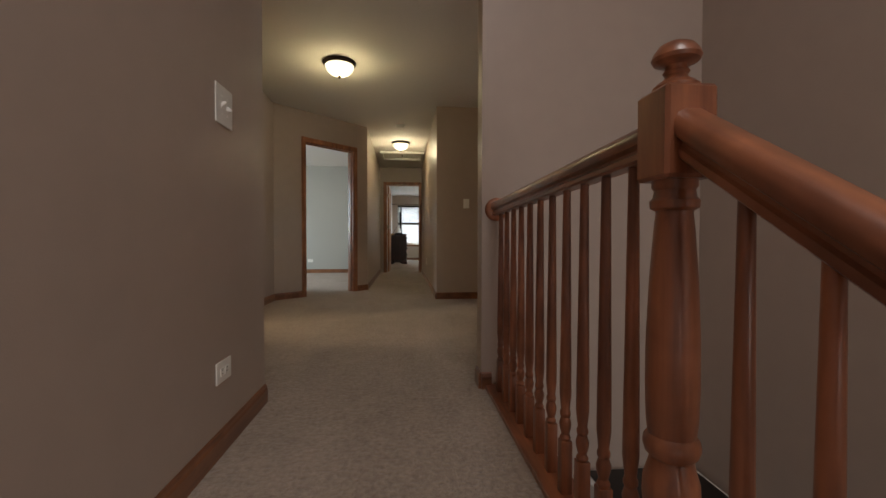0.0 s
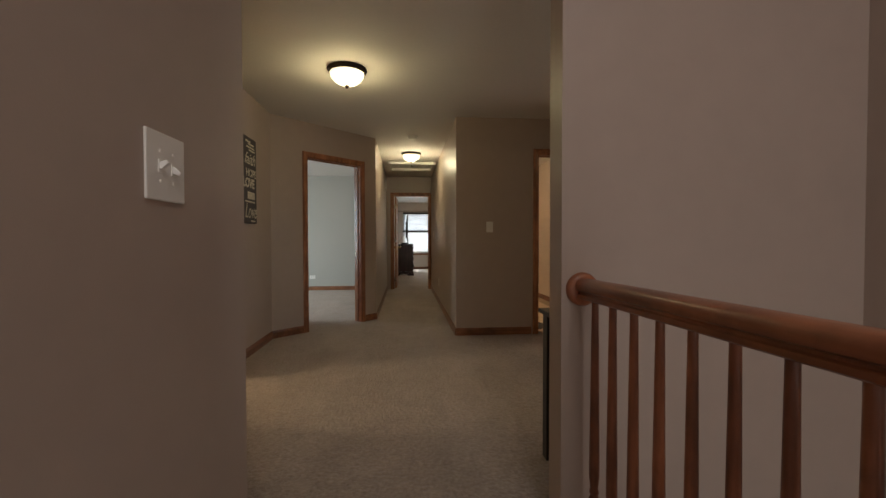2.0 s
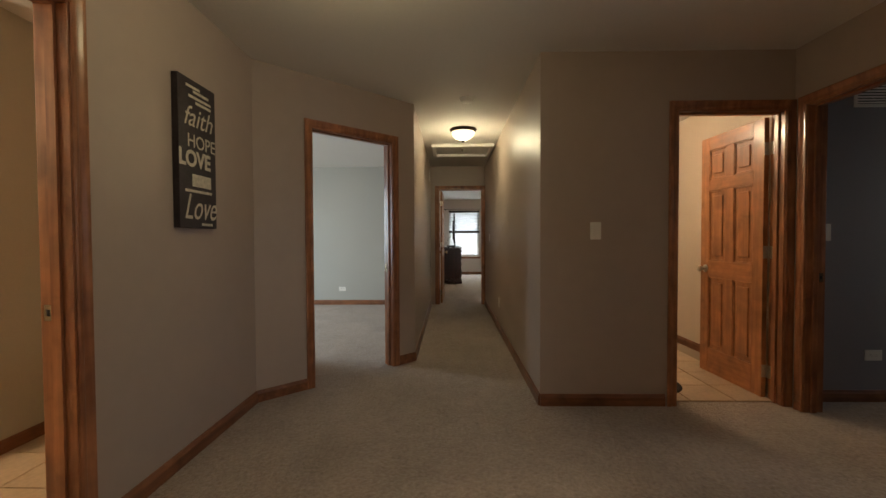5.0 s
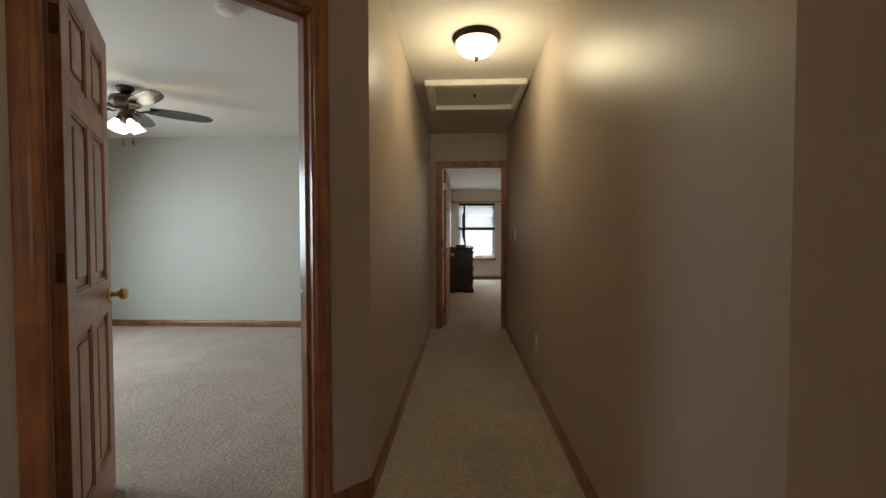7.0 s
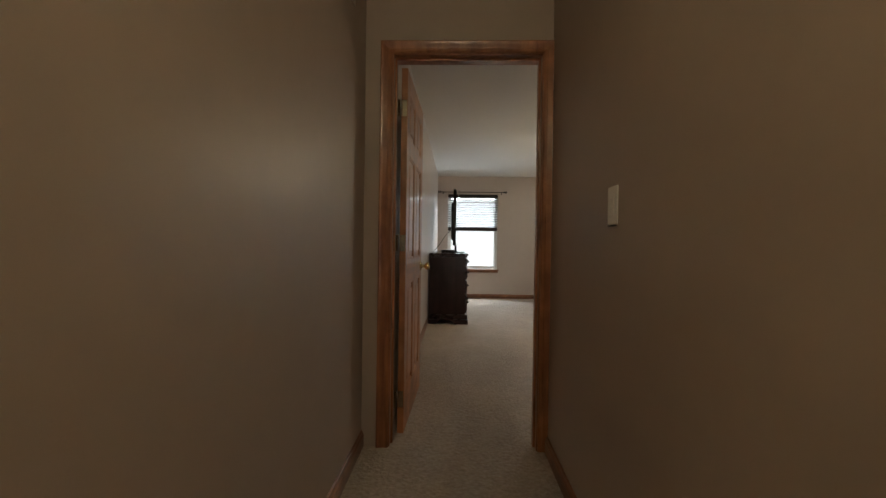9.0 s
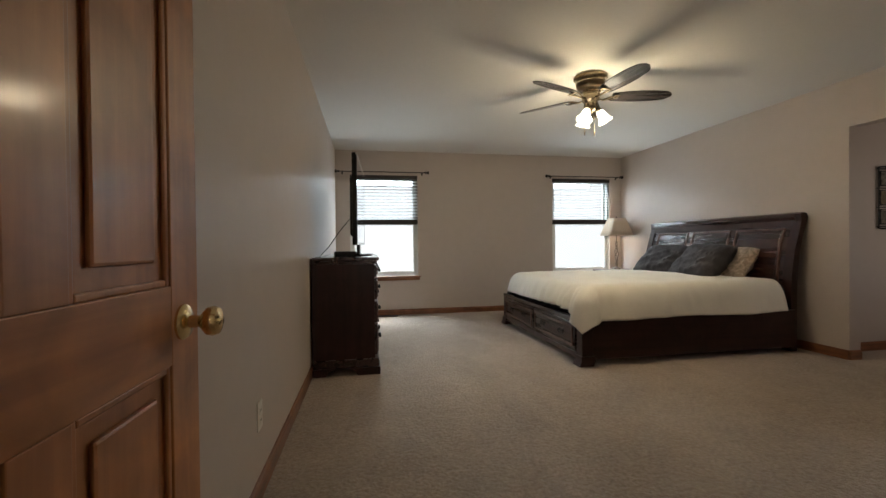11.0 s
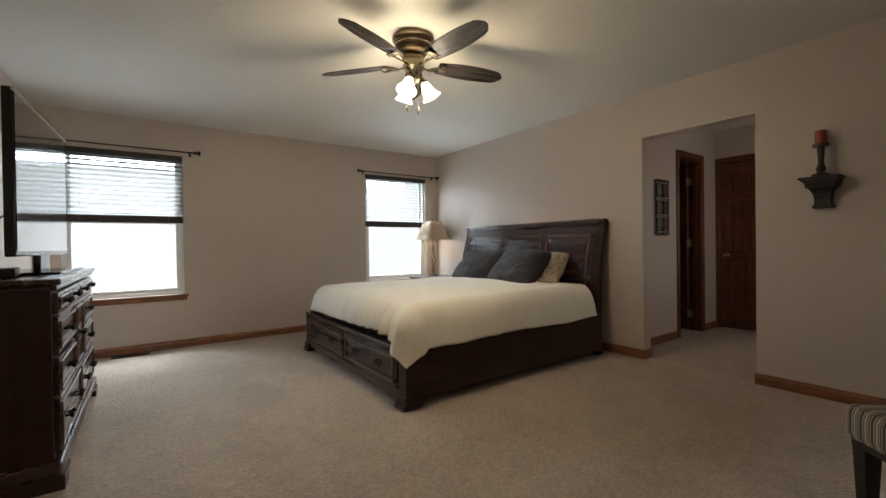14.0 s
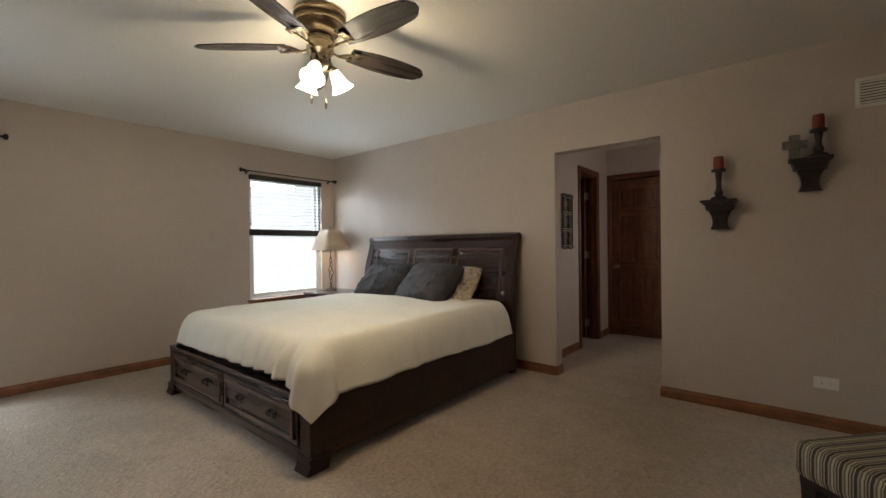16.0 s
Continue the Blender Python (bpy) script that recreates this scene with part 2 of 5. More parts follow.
BLACKGLOSS = mat("black_gloss_plastic", (0.008, 0.008, 0.009), 0.12, var=0.05, bump=0)
TILE = mat("tan_floor_tile", (0.52, 0.38, 0.25), 0.4, var=0.12, scale=5, fine=40, bump=0.05, bscale=40)
GROUT = mat("grout", (0.34, 0.27, 0.2), 0.9)
BOWL = emissive("lit_frosted_glass", (1.0, 0.90, 0.60), 1.6)
SHADE_GLASS = emissive("lit_bell_glass", (1.0, 0.92, 0.76), 3.2)
GLASS = glass_material()


# ---- mesh helpers ----
def box(bm, x0, x1, y0, y1, z0, z1, bevel=0.0):
    r = bmesh.ops.create_cube(bm, size=1.0)
    vs = r["verts"]
    bmesh.ops.scale(bm, vec=(x1 - x0, y1 - y0, z1 - z0), verts=vs)
    bmesh.ops.translate(bm, vec=((x0 + x1) / 2, (y0 + y1) / 2, (z0 + z1) / 2), verts=vs)
    if bevel:
        es = list({e for v in vs for e in v.link_edges})
        bmesh.ops.bevel(bm, geom=es, offset=bevel, segments=2, profile=0.5, affect="EDGES")
    return bm


def boxed(*a, bevel=0.0):
    return box(bmesh.new(), *a, bevel=bevel)


def lathe(bm, profile, seg=20, at=(0, 0, 0), m=None):
    """A turned shape about z from rows of radius and height."""
    rings = []
    for r, z in profile:
        rings.append([bm.verts.new((at[0] + r * math.cos(2 * math.pi * k / seg), at[1] + r * math.sin(2 * math.pi * k / seg), at[2] + z)) for k in range(seg)])
    for a, b in zip(rings, rings[1:]):
        for k in range(seg):
            bm.faces.new((a[k], a[(k + 1) % seg], b[(k + 1) % seg], b[k]))
    bm.faces.new(list(reversed(rings[0])))
    bm.faces.new(rings[-1])
    if m is not None:
        bmesh.ops.transform(bm, matrix=m, verts=[v for ring in rings for v in ring])
    return bm


def tube(bm, pts, r, seg=8):
    """A round bar along a line of points."""
    pts = [Vector(p) for p in pts]
    rings = []
    for i, p in enumerate(pts):
        d = (pts[min(i + 1, len(pts) - 1)] - pts[max(i - 1, 0)]).normalized()
        up = Vector((0, 0, 1)) if abs(d.z) < 0.9 else Vector((1, 0, 0))
        a = d.cross(up).normalized()
        b = d.cross(a)
        rings.append([bm.verts.new(p + r * (a * math.cos(2 * math.pi * k / seg) + b * math.sin(2 * math.pi * k / seg))) for k in range(seg)])
    for a, b in zip(rings, rings[1:]):
        for k in range(seg):
            bm.faces.new((a[k], a[(k + 1) % seg], b[(k + 1) % seg], b[k]))
    bm.faces.new(list(reversed(rings[0])))
    bm.faces.new(rings[-1])
    return bm


def prism(bm, profile, p0, p1, side, up=(0, 0, 1)):
    """A profile of (u along side, v along up) drawn straight from p0 to p1."""
    side, up = Vector(side), Vector(up)
    a = [bm.verts.new(Vector(p0) + side * u + up * v) for u, v in profile]
    b = [bm.verts.new(Vector(p1) + side * u + up * v) for u, v in profile]
    n = len(profile)
    for k in range(n):
        bm.faces.new((a[k], a[(k + 1) % n], b[(k + 1) % n], b[k]))
    bm.faces.new(list(reversed(a)))
    bm.faces.new(b)
    return bm


def mesh_of(name, bm, material, smooth=False):
    bmesh.ops.recalc_face_normals(bm, faces=bm.faces)
    me = bpy.data.meshes.new(name)
    bm.to_mesh(me)
    bm.free()
    me.materials.append(material)
    if smooth:
        me.shade_smooth()
        me.set_sharp_from_angle(angle=radians(38))
    return me


def part(name, bm, material, parent, label="", smooth=False, m=None):
    ob = new(name, mesh_of(name, bm, material, smooth))
    ob.parent = parent
    if m is not None:
        ob.matrix_basis = m
    return tagged(ob, label)


def thing(name, label, category, m=None, group="", kind=""):
    ob = new(name)
    ob.empty_display_size = 0.1
    if m is not None:
        ob.matrix_basis = m
    return tagged(ob, label, category, group, kind)


def solid(name, bm, material, label="", category="", kind="structure", smooth=False, group=""):
    return tagged(new(name, mesh_of(name, bm, material, smooth)), label, category, group, kind)


# ---- walls ----
def wall(name, p0, p1, thick, material, z0=0.0, z1=2.44, holes=(), label="painted plasterboard wall"):
    """A wall whose face runs from p0 to p1; its body lies to the left of that line. holes: (from, to, bottom, top) along the line."""
    p0, p1 = Vector((*p0, 0)), Vector((*p1, 0))
    d = p1 - p0
    m = Matrix.Translation(p0) @ Matrix.Rotation(math.atan2(d.y, d.x), 4, "Z")
    bm = bmesh.new()
    s = 0.0
    for a, b, lo, hi in sorted(holes):
        if a > s:
            box(bm, s, a, 0, thick, z0, z1)
        if lo > z0:
            box(bm, a, b, 0, thick, z0, lo)
        if hi < z1:
            box(bm, a, b, 0, thick, hi, z1)
        s = b
    if s < d.length:
        box(bm, s, d.length, 0, thick, z0, z1)
    ob = solid(name, bm, material, label, "wall")
    ob.matrix_basis = m
    return ob


T = 0.12
HZ = 2.06
wall("wall_stair_left", (-0.59, -3.2), (-0.59, 2.045), T, WALL, -2.9, 3.6)
wall("wall_landing_return", (-1.55, 2.045), (-0.71, 2.045), -T, WALL)
wall("wall_landing_left", (-1.55, 2.045), (-1.55, 5.40), T, WALL, holes=[(0.27, 0.979, -1, HZ), (1.127, 1.945, -1, HZ)])
ANG0, ANG1 = Vector((-1.55, 5.40)), Vector((-0.497, 6.43))
wall("wall_angled", ANG0, ANG1, T, WALL, holes=[(0.43, 1.23, -1, HZ)])
wall("wall_hall_left", (-0.497, 6.43), (-0.497, 9.855), T, WALL)
wall("wall_hall_right", (0.465, 9.855), (0.465, 5.355), T, WALL)
wall("wall_landing_back", (2.19, 5.355), (0.585, 5.355), -T, WALL, holes=[(0.045, 0.80, -1, HZ)])
wall("wall_landing_right", (2.19, 5.475), (2.19, 4.34), T, WALL, holes=[(0.21, 0.965, -1, HZ)])
# hole added out of view for the loft lamp
wall("wall_loft_right", (4.4, 4.34), (4.4, 2.245), T, WALL, holes=[(0.44, 1.54, 0.85, 2.05)])
wall("wall_loft_back", (4.52, 4.34), (2.31, 4.34), -T, WALL)
wall("wall_stair_back", (0.439, 2.125), (4.4, 2.125), T, WALL, -2.9)
wall("wall_stair_right", (1.60, 2.125), (1.60, -3.2), T, WALL, -2.9, 3.6)
# opening added out of view for the lower stair lamp
wall("wall_foyer", (1.72, -3.2), (-0.71, -3.2), T, WALL, -2.9, 3.6, holes=[(0.47, 1.47, -0.28, 0.78)])
# bedroom
wall("wall_bedroom_door", (-0.62, 9.855), (0.585, 9.855), T, WALL, holes=[(0.25, 1.05, -1, HZ)])
wall("wall_bedroom_near", (0.585, 9.855), (4.30, 9.855), T, WALL_BED)
wall("wall_bedroom_left", (-0.39, 9.975), (-0.39, 16.12), T, WALL_BED)
wall("wall_bedroom_far", (-0.508, 16.12), (4.30, 16.12), T, WALL_BED, holes=[(0.32, 1.32, 0.58, 2.08), (3.48, 4.48, 0.58, 2.08)])
wall("wall_bedroom_right", (4.18, 16.12), (4.18, 9.975), T, WALL_BED, holes=[(3.318, 4.188, -1, 2.025)])
wall("wall_vestibule_left", (4.30, 13.02), (6.41, 13.02), T, WALL_BED, holes=[(1.02, 1.58, -1, HZ)])
wall("wall_vestibule_end", (6.29, 13.02), (6.29, 11.3), T, WALL_BED, holes=[(0.03, 0.75, -1, HZ)])
# hole added out of view for the vestibule lamp
wall("wall_vestibule_right", (6.41, 11.42), (4.30, 11.42), T, WALL_BED, holes=[(0.71, 1.51, 0.75, 1.95)])
wall("wall_closet_back", (6.7, 13.3), (6.7, 11.3), T, WALL_DARK)
wall("wall_ensuite_back", (4.30, 14.2), (6.82, 14.2), T, WALL_DARK)
wall("wall_ensuite_side", (6.7, 14.2), (6.7, 13.3), T, WALL_DARK)
# side bedroom
wall("wall_side_room_far", (-4.87, 9.86), (-0.62, 9.86), T, WALL_GREY)
wall("wall_side_room_left", (-4.76, 5.6), (-4.76, 9.86), T, WALL_GREY, holes=[(0.7, 3.0, 0.65, 2.15)])
wall("wall_side_room_near", (-1.67, 5.60), (-4.88, 5.60), T, WALL_GREY)
# bathroom
wall("wall_bath_wing", (-2.60, 4.515), (-2.60, 5.36), 0.13, WALL_BATH)
wall("wall_bath_left", (-4.2, 5.48), (-4.2, 2.11), -T, WALL_CREAM)
wall("wall_bath_back", (-4.2, 5.36), (-1.7, 5.36), T, WALL_CREAM)
wall("wall_bath_near", (-1.675, 2.11), (-4.2, 2.11), T, WALL_BATH)
# laundry and the dark room
wall("wall_laundry_right", (2.38, 8.6), (2.38, 5.56), T, WALL_CREAM)
wall("wall_laundry_far", (0.585, 8.6), (2.5, 8.6), T, WALL_CREAM)
wall("wall_dark_room", (2.31, 5.44), (5.2, 5.44), T, WALL_DARK)
wall("wall_dark_room_end", (5.2, 5.56), (5.2, 4.34), T, WALL_DARK, holes=[(0.35, 0.95, 0.9, 2.0)])

# ---- ceilings and floors ----
bm = boxed(-5.2, 6.9, 2.125, 16.3, 2.44, 2.56)
box(bm, -5.2, -0.71, -3.4, 2.125, 2.44, 2.56)
box(bm, 1.72, 6.9, -3.4, 2.125, 2.44, 2.56)
solid("ceiling", bm, CEIL, "matt white painted ceiling", "ceiling")
# raised ceiling added out of view to hold a lamp; its cap blocks sun
bm = boxed(-0.73, -0.05, -3.4, 2.26, 3.6, 3.72)
box(bm, 0.95, 1.74, -3.4, 2.26, 3.6, 3.72)
box(bm, -0.05, 0.95, -3.4, -1.4, 3.6, 3.72)
box(bm, -0.05, 0.95, -0.2, 2.26, 3.6, 3.72)
box(bm, -0.07, 0.97, -1.42, -0.18, 3.722, 3.80)
solid("ceiling_stairwell", bm, CEIL, "added raised matt white ceiling with a capped lamp opening", "ceiling")
# closes the added raised stairwell, out of view
bm = boxed(-0.71, 1.72, 2.125, 2.245, 2.56, 3.60)
box(bm, -0.71, -0.59, 2.045, 2.125, 2.44, 3.60)
solid("wall_stair_header", bm, WALL, "added painted plasterboard wall above the landing opening", "wall")
solid("floor", box(boxed(-5.2, 0.568, 0.83, 16.3, -0.25, 0.0), 0.568, 6.9, 2.20, 16.3, -0.25, 0.0), CARPET, "beige cut-pile carpet with vacuum marks", "floor")
solid("floor_lower", boxed(-0.8, 1.8, -3.4, 2.24, -3.0, -2.9), CARPET, "beige carpet of the lower hall", "floor")

# ---- baseboards ----
BASE = [(0, 0), (0.014, 0), (0.014, 0.06), (0.010, 0.068), (0.008, 0.078), (0.004, 0.083), (0, 0.083)]


def baseboard(p0, p1, z=0.0):
    """A wooden baseboard on the face from p0 to p1; the room lies to the right of that line."""
    d = (Vector((*p1, 0)) - Vector((*p0, 0))).normalized()
    side = Vector((d.y, -d.x, 0))
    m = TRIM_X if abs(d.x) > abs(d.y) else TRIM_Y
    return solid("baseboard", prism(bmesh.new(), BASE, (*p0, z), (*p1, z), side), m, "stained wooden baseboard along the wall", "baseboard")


for p0, p1 in [((-0.59, 0.85), (-0.59, 2.045)), ((-0.59, 2.045), (-1.55, 2.045)), ((-1.55, 2.045), (-1.55, 2.267)), ((-1.55, 4.045), (-1.55, 5.40)),
               ((-0.497, 6.43), (-0.497, 9.855)), ((0.465, 9.855), (0.465, 5.355)), ((0.465, 5.355), (1.325, 5.355)),
               ((2.19, 4.44), (2.19, 4.34)), ((2.19, 4.34), (4.4, 4.34)), ((4.4, 2.245), (0.439, 2.245)), ((0.439, 2.245), (0.439, 2.125)), ((0.439, 2.125), (0.49, 2.125)),
               ((-0.39, 9.975), (-0.39, 16.12)), ((-0.39, 16.12), (4.18, 16.12)), ((4.18, 16.12), (4.18, 12.802)), ((4.18, 11.932), (4.18, 9.975)), ((4.18, 9.975), (0.50, 9.975)),
               ((4.18, 12.802), (4.30, 12.802)), ((4.30, 11.932), (4.18, 11.932)),
               ((4.30, 13.02), (5.25, 13.02)), ((5.95, 13.02), (6.29, 13.02)), ((6.29, 12.2), (6.29, 11.42)),
               ((-4.76, 9.86), (-0.62, 9.86)), ((-4.76, 5.6), (-4.76, 9.86)), ((-2.73, 4.515), (-2.60, 4.515)), ((-2.60, 4.515), (-2.60, 5.36)),
               ((2.38, 8.6), (2.38, 5.56)), ((2.4, 5.44), (5.2, 5.44))]:
    baseboard(p0, p1)
ad = (ANG1 - ANG0).normalized()
baseboard(ANG0, ANG0 + ad * 0.38)
baseboard(ANG0 + ad * 1.28, ANG1)

# ---- door trim ----
CASING = [(0.0, 0.0), (0.0, 0.009), (0.006, 0.013), (0.018, 0.013), (0.022, 0.010), (0.030, 0.012), (0.044, 0.017), (0.056, 0.019), (0.062, 0.015), (0.062, 0.0)]


def casing(bm, s0, s1, top, face, out):
    """Mitred moulding round an opening on one face of a wall: local x along the wall, y across it."""
    path = [(s0, 0.0, -1, 0), (s0, top, -1, 1), (s1, top, 1, 1), (s1, 0.0, 1, 0)]
    rings = [[bm.verts.new((x + u * dx, face + out * v, z + u * dz)) for u, v in CASING] for x, z, dx, dz in path]
    n = len(CASING)
    for a, b in zip(rings, rings[1:]):
        for k in range(n):
            bm.faces.new((a[k], a[(k + 1) % n], b[(k + 1) % n], b[k]))
    bm.faces.new(rings[0])
    bm.faces.new(rings[-1])


def doorway(name, p0, p1, s0, s1, thick=T, top=2.03, label="stained wooden door frame with moulded casing", latch=0, stain=None):
    """Jambs, stops and casings in the hole from s0 to s1 of a wall whose body lies left of p0 to p1. Returns the frame."""
    p0, p1 = Vector((*p0, 0)), Vector((*p1, 0))
    d = p1 - p0
    m = Matrix.Translation(p0) @ Matrix.Rotation(math.atan2(d.y, d.x), 4, "Z")
    t = thing(name, label, "door frame", m, kind="structure")
    j = 0.02
    lo, hi = min(0, thick), max(0, thick)
    part("jamb", boxed(s0 - j, s0, lo - 0.002, hi + 0.002, 0, top, bevel=0.002), stain or TRIM, t)
    part("jamb", boxed(s1, s1 + j, lo - 0.002, hi + 0.002, 0, top, bevel=0.002), stain or TRIM, t)
    part("head_jamb", boxed(s0 - j, s1 + j, lo - 0.002, hi + 0.002, top, top + j, bevel=0.002), stain or TRIM, t)
    for face, out in ((lo, -1), (hi, 1)):
        bm = bmesh.new()
        casing(bm, s0 - 0.006, s1 + 0.006, top + 0.006, face, out)
        part("casing", bm, stain or TRIM, t)
    c = (lo + hi) / 2
    for a, b in ((s0, s0 + 0.011), (s1 - 0.011, s1)):
        part("door_stop", boxed(a, b, c - 0.02, c + 0.015, 0, top), stain or TRIM, t)
    part("door_stop", boxed(s0 + 0.011, s1 - 0.011, c - 0.02, c + 0.015, top - 0.011, top), stain or TRIM, t)
    if latch:
        x = s1 - 0.0025 if latch > 0 else s0
        y = hi - 0.026 if thick > 0 else lo + 0.026
        bm = boxed(x, x + 0.0025, y - 0.016, y + 0.016, 0.87, 0.93, bevel=0.001)
        k = part("strike_plate", bm, ANTIQUE, t, "tarnished brass strike plate")
        part("latch_hole", boxed(x - 0.0006, x + 0.0031, y - 0.006, y + 0.006, 0.888, 0.912), BLACK, k)
    return t


doorway("door_frame_bath", (-1.55, 2.045), (-1.55, 5.40), 1.147, 1.925, latch=1)
doorway("door_frame_linen", (-1.55, 2.045), (-1.55, 5.40), 0.29, 0.959)
doorway("door_frame_side_room", ANG0, ANG1, 0.45, 1.21, latch=1)
doorway("door_frame_laundry", (2.19, 5.355), (0.585, 5.355), 0.065, 0.78, -T)
doorway("door_frame_dark_room", (2.19, 5.475), (2.19, 4.34), 0.23, 0.945, latch=-1)
doorway("door_frame_bedroom", (-0.62, 9.855), (0.585, 9.855), 0.27, 1.03, latch=1)
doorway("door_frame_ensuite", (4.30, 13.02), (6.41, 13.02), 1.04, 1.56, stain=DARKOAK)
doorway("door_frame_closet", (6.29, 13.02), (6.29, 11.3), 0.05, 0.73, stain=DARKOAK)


def turned_knob(bm, x, y, z, out):
    m = Matrix.Translation((x, y, z)) @ Matrix.Rotation(radians(-90 * out), 4, "X")
    lathe(bm, [(0.033, 0), (0.033, 0.004), (0.028, 0.009), (0.012, 0.013), (0.011, 0.03), (0.017, 0.036), (0.026, 0.044), (0.028, 0.054), (0.024, 0.063), (0.012, 0.068)], 20, m=m)


def panel_door(name, w, h, m, label, side=1, knob=True, stain=(None, None), metal=None, gap=0.0):
    """A six-panel door leaf, hinged at local x = 0, with its length along x and its thickness on one side of y = 0."""
    t = thing(name, label, "door", m)
    up, across = stain[0] or OAK, stain[1] or OAK_X
    d, sw = 0.035, 0.105
    mid = (w - 0.09) / 2
    lo, hi = (0.0, d) if side > 0 else (-d, 0.0)
    g = 0.006
    part("stile", boxed(g, sw, lo, hi, 0.01, h, bevel=0.002), up, t)
    part("stile", boxed(w - sw, w, lo, hi, 0.01, h, bevel=0.002), up, t)
    rails = [(0.01, 0.22), (0.83, 0.97), (1.56, 1.66), (h - 0.115, h)]
    for a, b in rails:
        part("rail", boxed(sw, w - sw, lo, hi, a, b, bevel=0.002), across, t)
    for (a, b), (c, e) in zip(rails, rails[1:]):
        part("mullion", boxed(mid, mid + 0.09, lo, hi, b, c, bevel=0.002), up, t)
        for x0, x1 in ((sw, mid), (mid + 0.09, w - sw)):
            bm = bmesh.new()
            box(bm, x0, x1, lo + 0.011, hi - 0.011, b, c)
            for ya, yb in ((lo + 0.003, lo + 0.012), (hi - 0.012, hi - 0.003)):
                i = 0.042
                box(bm, x0 + i, x1 - i, ya, yb, b + i, c - i, bevel=0.006)
            for y0, y1 in ((lo + 0.003, lo + 0.011), (hi - 0.011, hi - 0.003)):
                for q in ((x0, x0 + 0.012, b, c), (x1 - 0.012, x1, b, c)):
                    box(bm, q[0], q[1], y0, y1, q[2], q[3], bevel=0.003)
                for q in ((b, b + 0.012), (c - 0.012, c)):
                    box(bm, x0 + 0.012, x1 - 0.012, y0, y1, q[0], q[1], bevel=0.003)
            part("panel", bm, up, t)
    if knob:
        for y, out in ((hi, 1), (lo, -1)):
            bm = bmesh.new()
            turned_knob(bm, w - 0.065, y, 0.90, out)
            part("door_knob", bm, metal or BRASS, t, "dull metal knob" if metal else "polished brass knob", True)
        part("latch_plate", boxed(w, w + 0.002, lo + 0.006, hi - 0.006, 0.87, 0.93), BRASS, t)
    for z in (0.2, 1.06, 1.8):
        bm = bmesh.new()
        for k in range(5):
            lathe(bm, [(0.0065, 0.0005), (0.0072, 0.002), (0.0072, 0.016), (0.0065, 0.0175)], 12, at=(0.0, (0.004 + gap / 2) * -side, z - 0.045 + k * 0.018))
        box(bm, g - 0.002, g, lo + 0.003, hi - 0.002, z - 0.045, z + 0.045)
        ya, yb = sorted((gap * -side, (gap + 0.002) * -side if gap else -0.002))
        box(bm, -0.036, -0.003, ya, yb, z - 0.045, z + 0.045)
        for e in (-0.03, 0.0, 0.03):
            lathe(bm, [(0.004, 0), (0.004, 0.0015)], 8, m=Matrix.Translation((g - 0.002, (lo + hi) / 2, z + e)) @ Matrix.Rotation(radians(-90), 4, "Y"))
        part("hinge", bm, metal or ANTIQUE, t, "pale nickel butt hinge" if metal else "tarnished brass butt hinge", True)
    return t


def leaf_pose(x, y, deg):
    return pose(x, y, 0, 0, 0, deg)


panel_door("bedroom_door", 0.785, 2.02, leaf_pose(-0.328, 9.985, 88.4), "open six-panel stained oak bedroom door with brass knobs", -1, gap=0.018)
panel_door("linen_door", 0.66, 2.02, leaf_pose(-1.612, 2.338, 90), "closed six-panel stained oak linen closet door")
panel_door("side_room_door", 0.745, 2.02, leaf_pose(-1.315, 5.805, 123), "open six-panel stained oak door of the side bedroom", -1)
panel_door("laundry_door", 0.705, 2.02, leaf_pose(2.122, 5.485, 92), "open six-panel honey oak door of the laundry room", metal=NICKEL)
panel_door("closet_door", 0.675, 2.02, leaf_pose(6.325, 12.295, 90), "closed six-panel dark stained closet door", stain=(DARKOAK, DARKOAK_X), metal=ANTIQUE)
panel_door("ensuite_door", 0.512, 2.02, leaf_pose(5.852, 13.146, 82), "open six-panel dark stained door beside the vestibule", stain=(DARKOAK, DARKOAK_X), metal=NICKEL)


# ---- stairs ----
def stairs():
    bm = bmesh.new()
    for k in range(1, 9):
        y1 = 0.85 - (k - 1) * 0.255
        box(bm, -0.61, 0.475, y1 - 0.28, y1, -0.18 * k - 0.2, -0.18 * k)
    solid("staircase_upper", bm, CARPET, "beige carpeted upper flight of stairs", "stairs")
    bm = bmesh.new()
    box(bm, -0.61, 1.645, -3.2, -1.47, -1.75, -1.62)
    solid("stair_landing", bm, CARPET, "beige carpeted half landing of the stairs", "landing")
    bm = bmesh.new()
    for k in range(1, 8):
        y0 = -1.47 + (k - 1) * 0.255
        box(bm, 0.58, 1.645, y0, y0 + 0.28, -1.62 - 0.18 * k - 0.3, -1.62 - 0.18 * k)
    solid("staircase_lower", bm, CARPET, "beige carpeted lower flight of stairs", "stairs")


stairs()


# ---- balustrade ----
RAIL = [(-0.019, 0), (0.019, 0), (0.024, 0.004), (0.024, 0.015), (0.019, 0.019), (0.019, 0.025), (0.029, 0.031), (0.032, 0.042), (0.031, 0.052), (0.025, 0.062), (0.012, 0.068), (-0.012, 0.068), (-0.025, 0.062), (-0.031, 0.052), (-0.032, 0.042), (-0.029, 0.031), (-0.019, 0.025), (-0.019, 0.019), (-0.024, 0.015), (-0.024, 0.004)]
RX, RZ = 0.512, 0.872
NY = 0.738


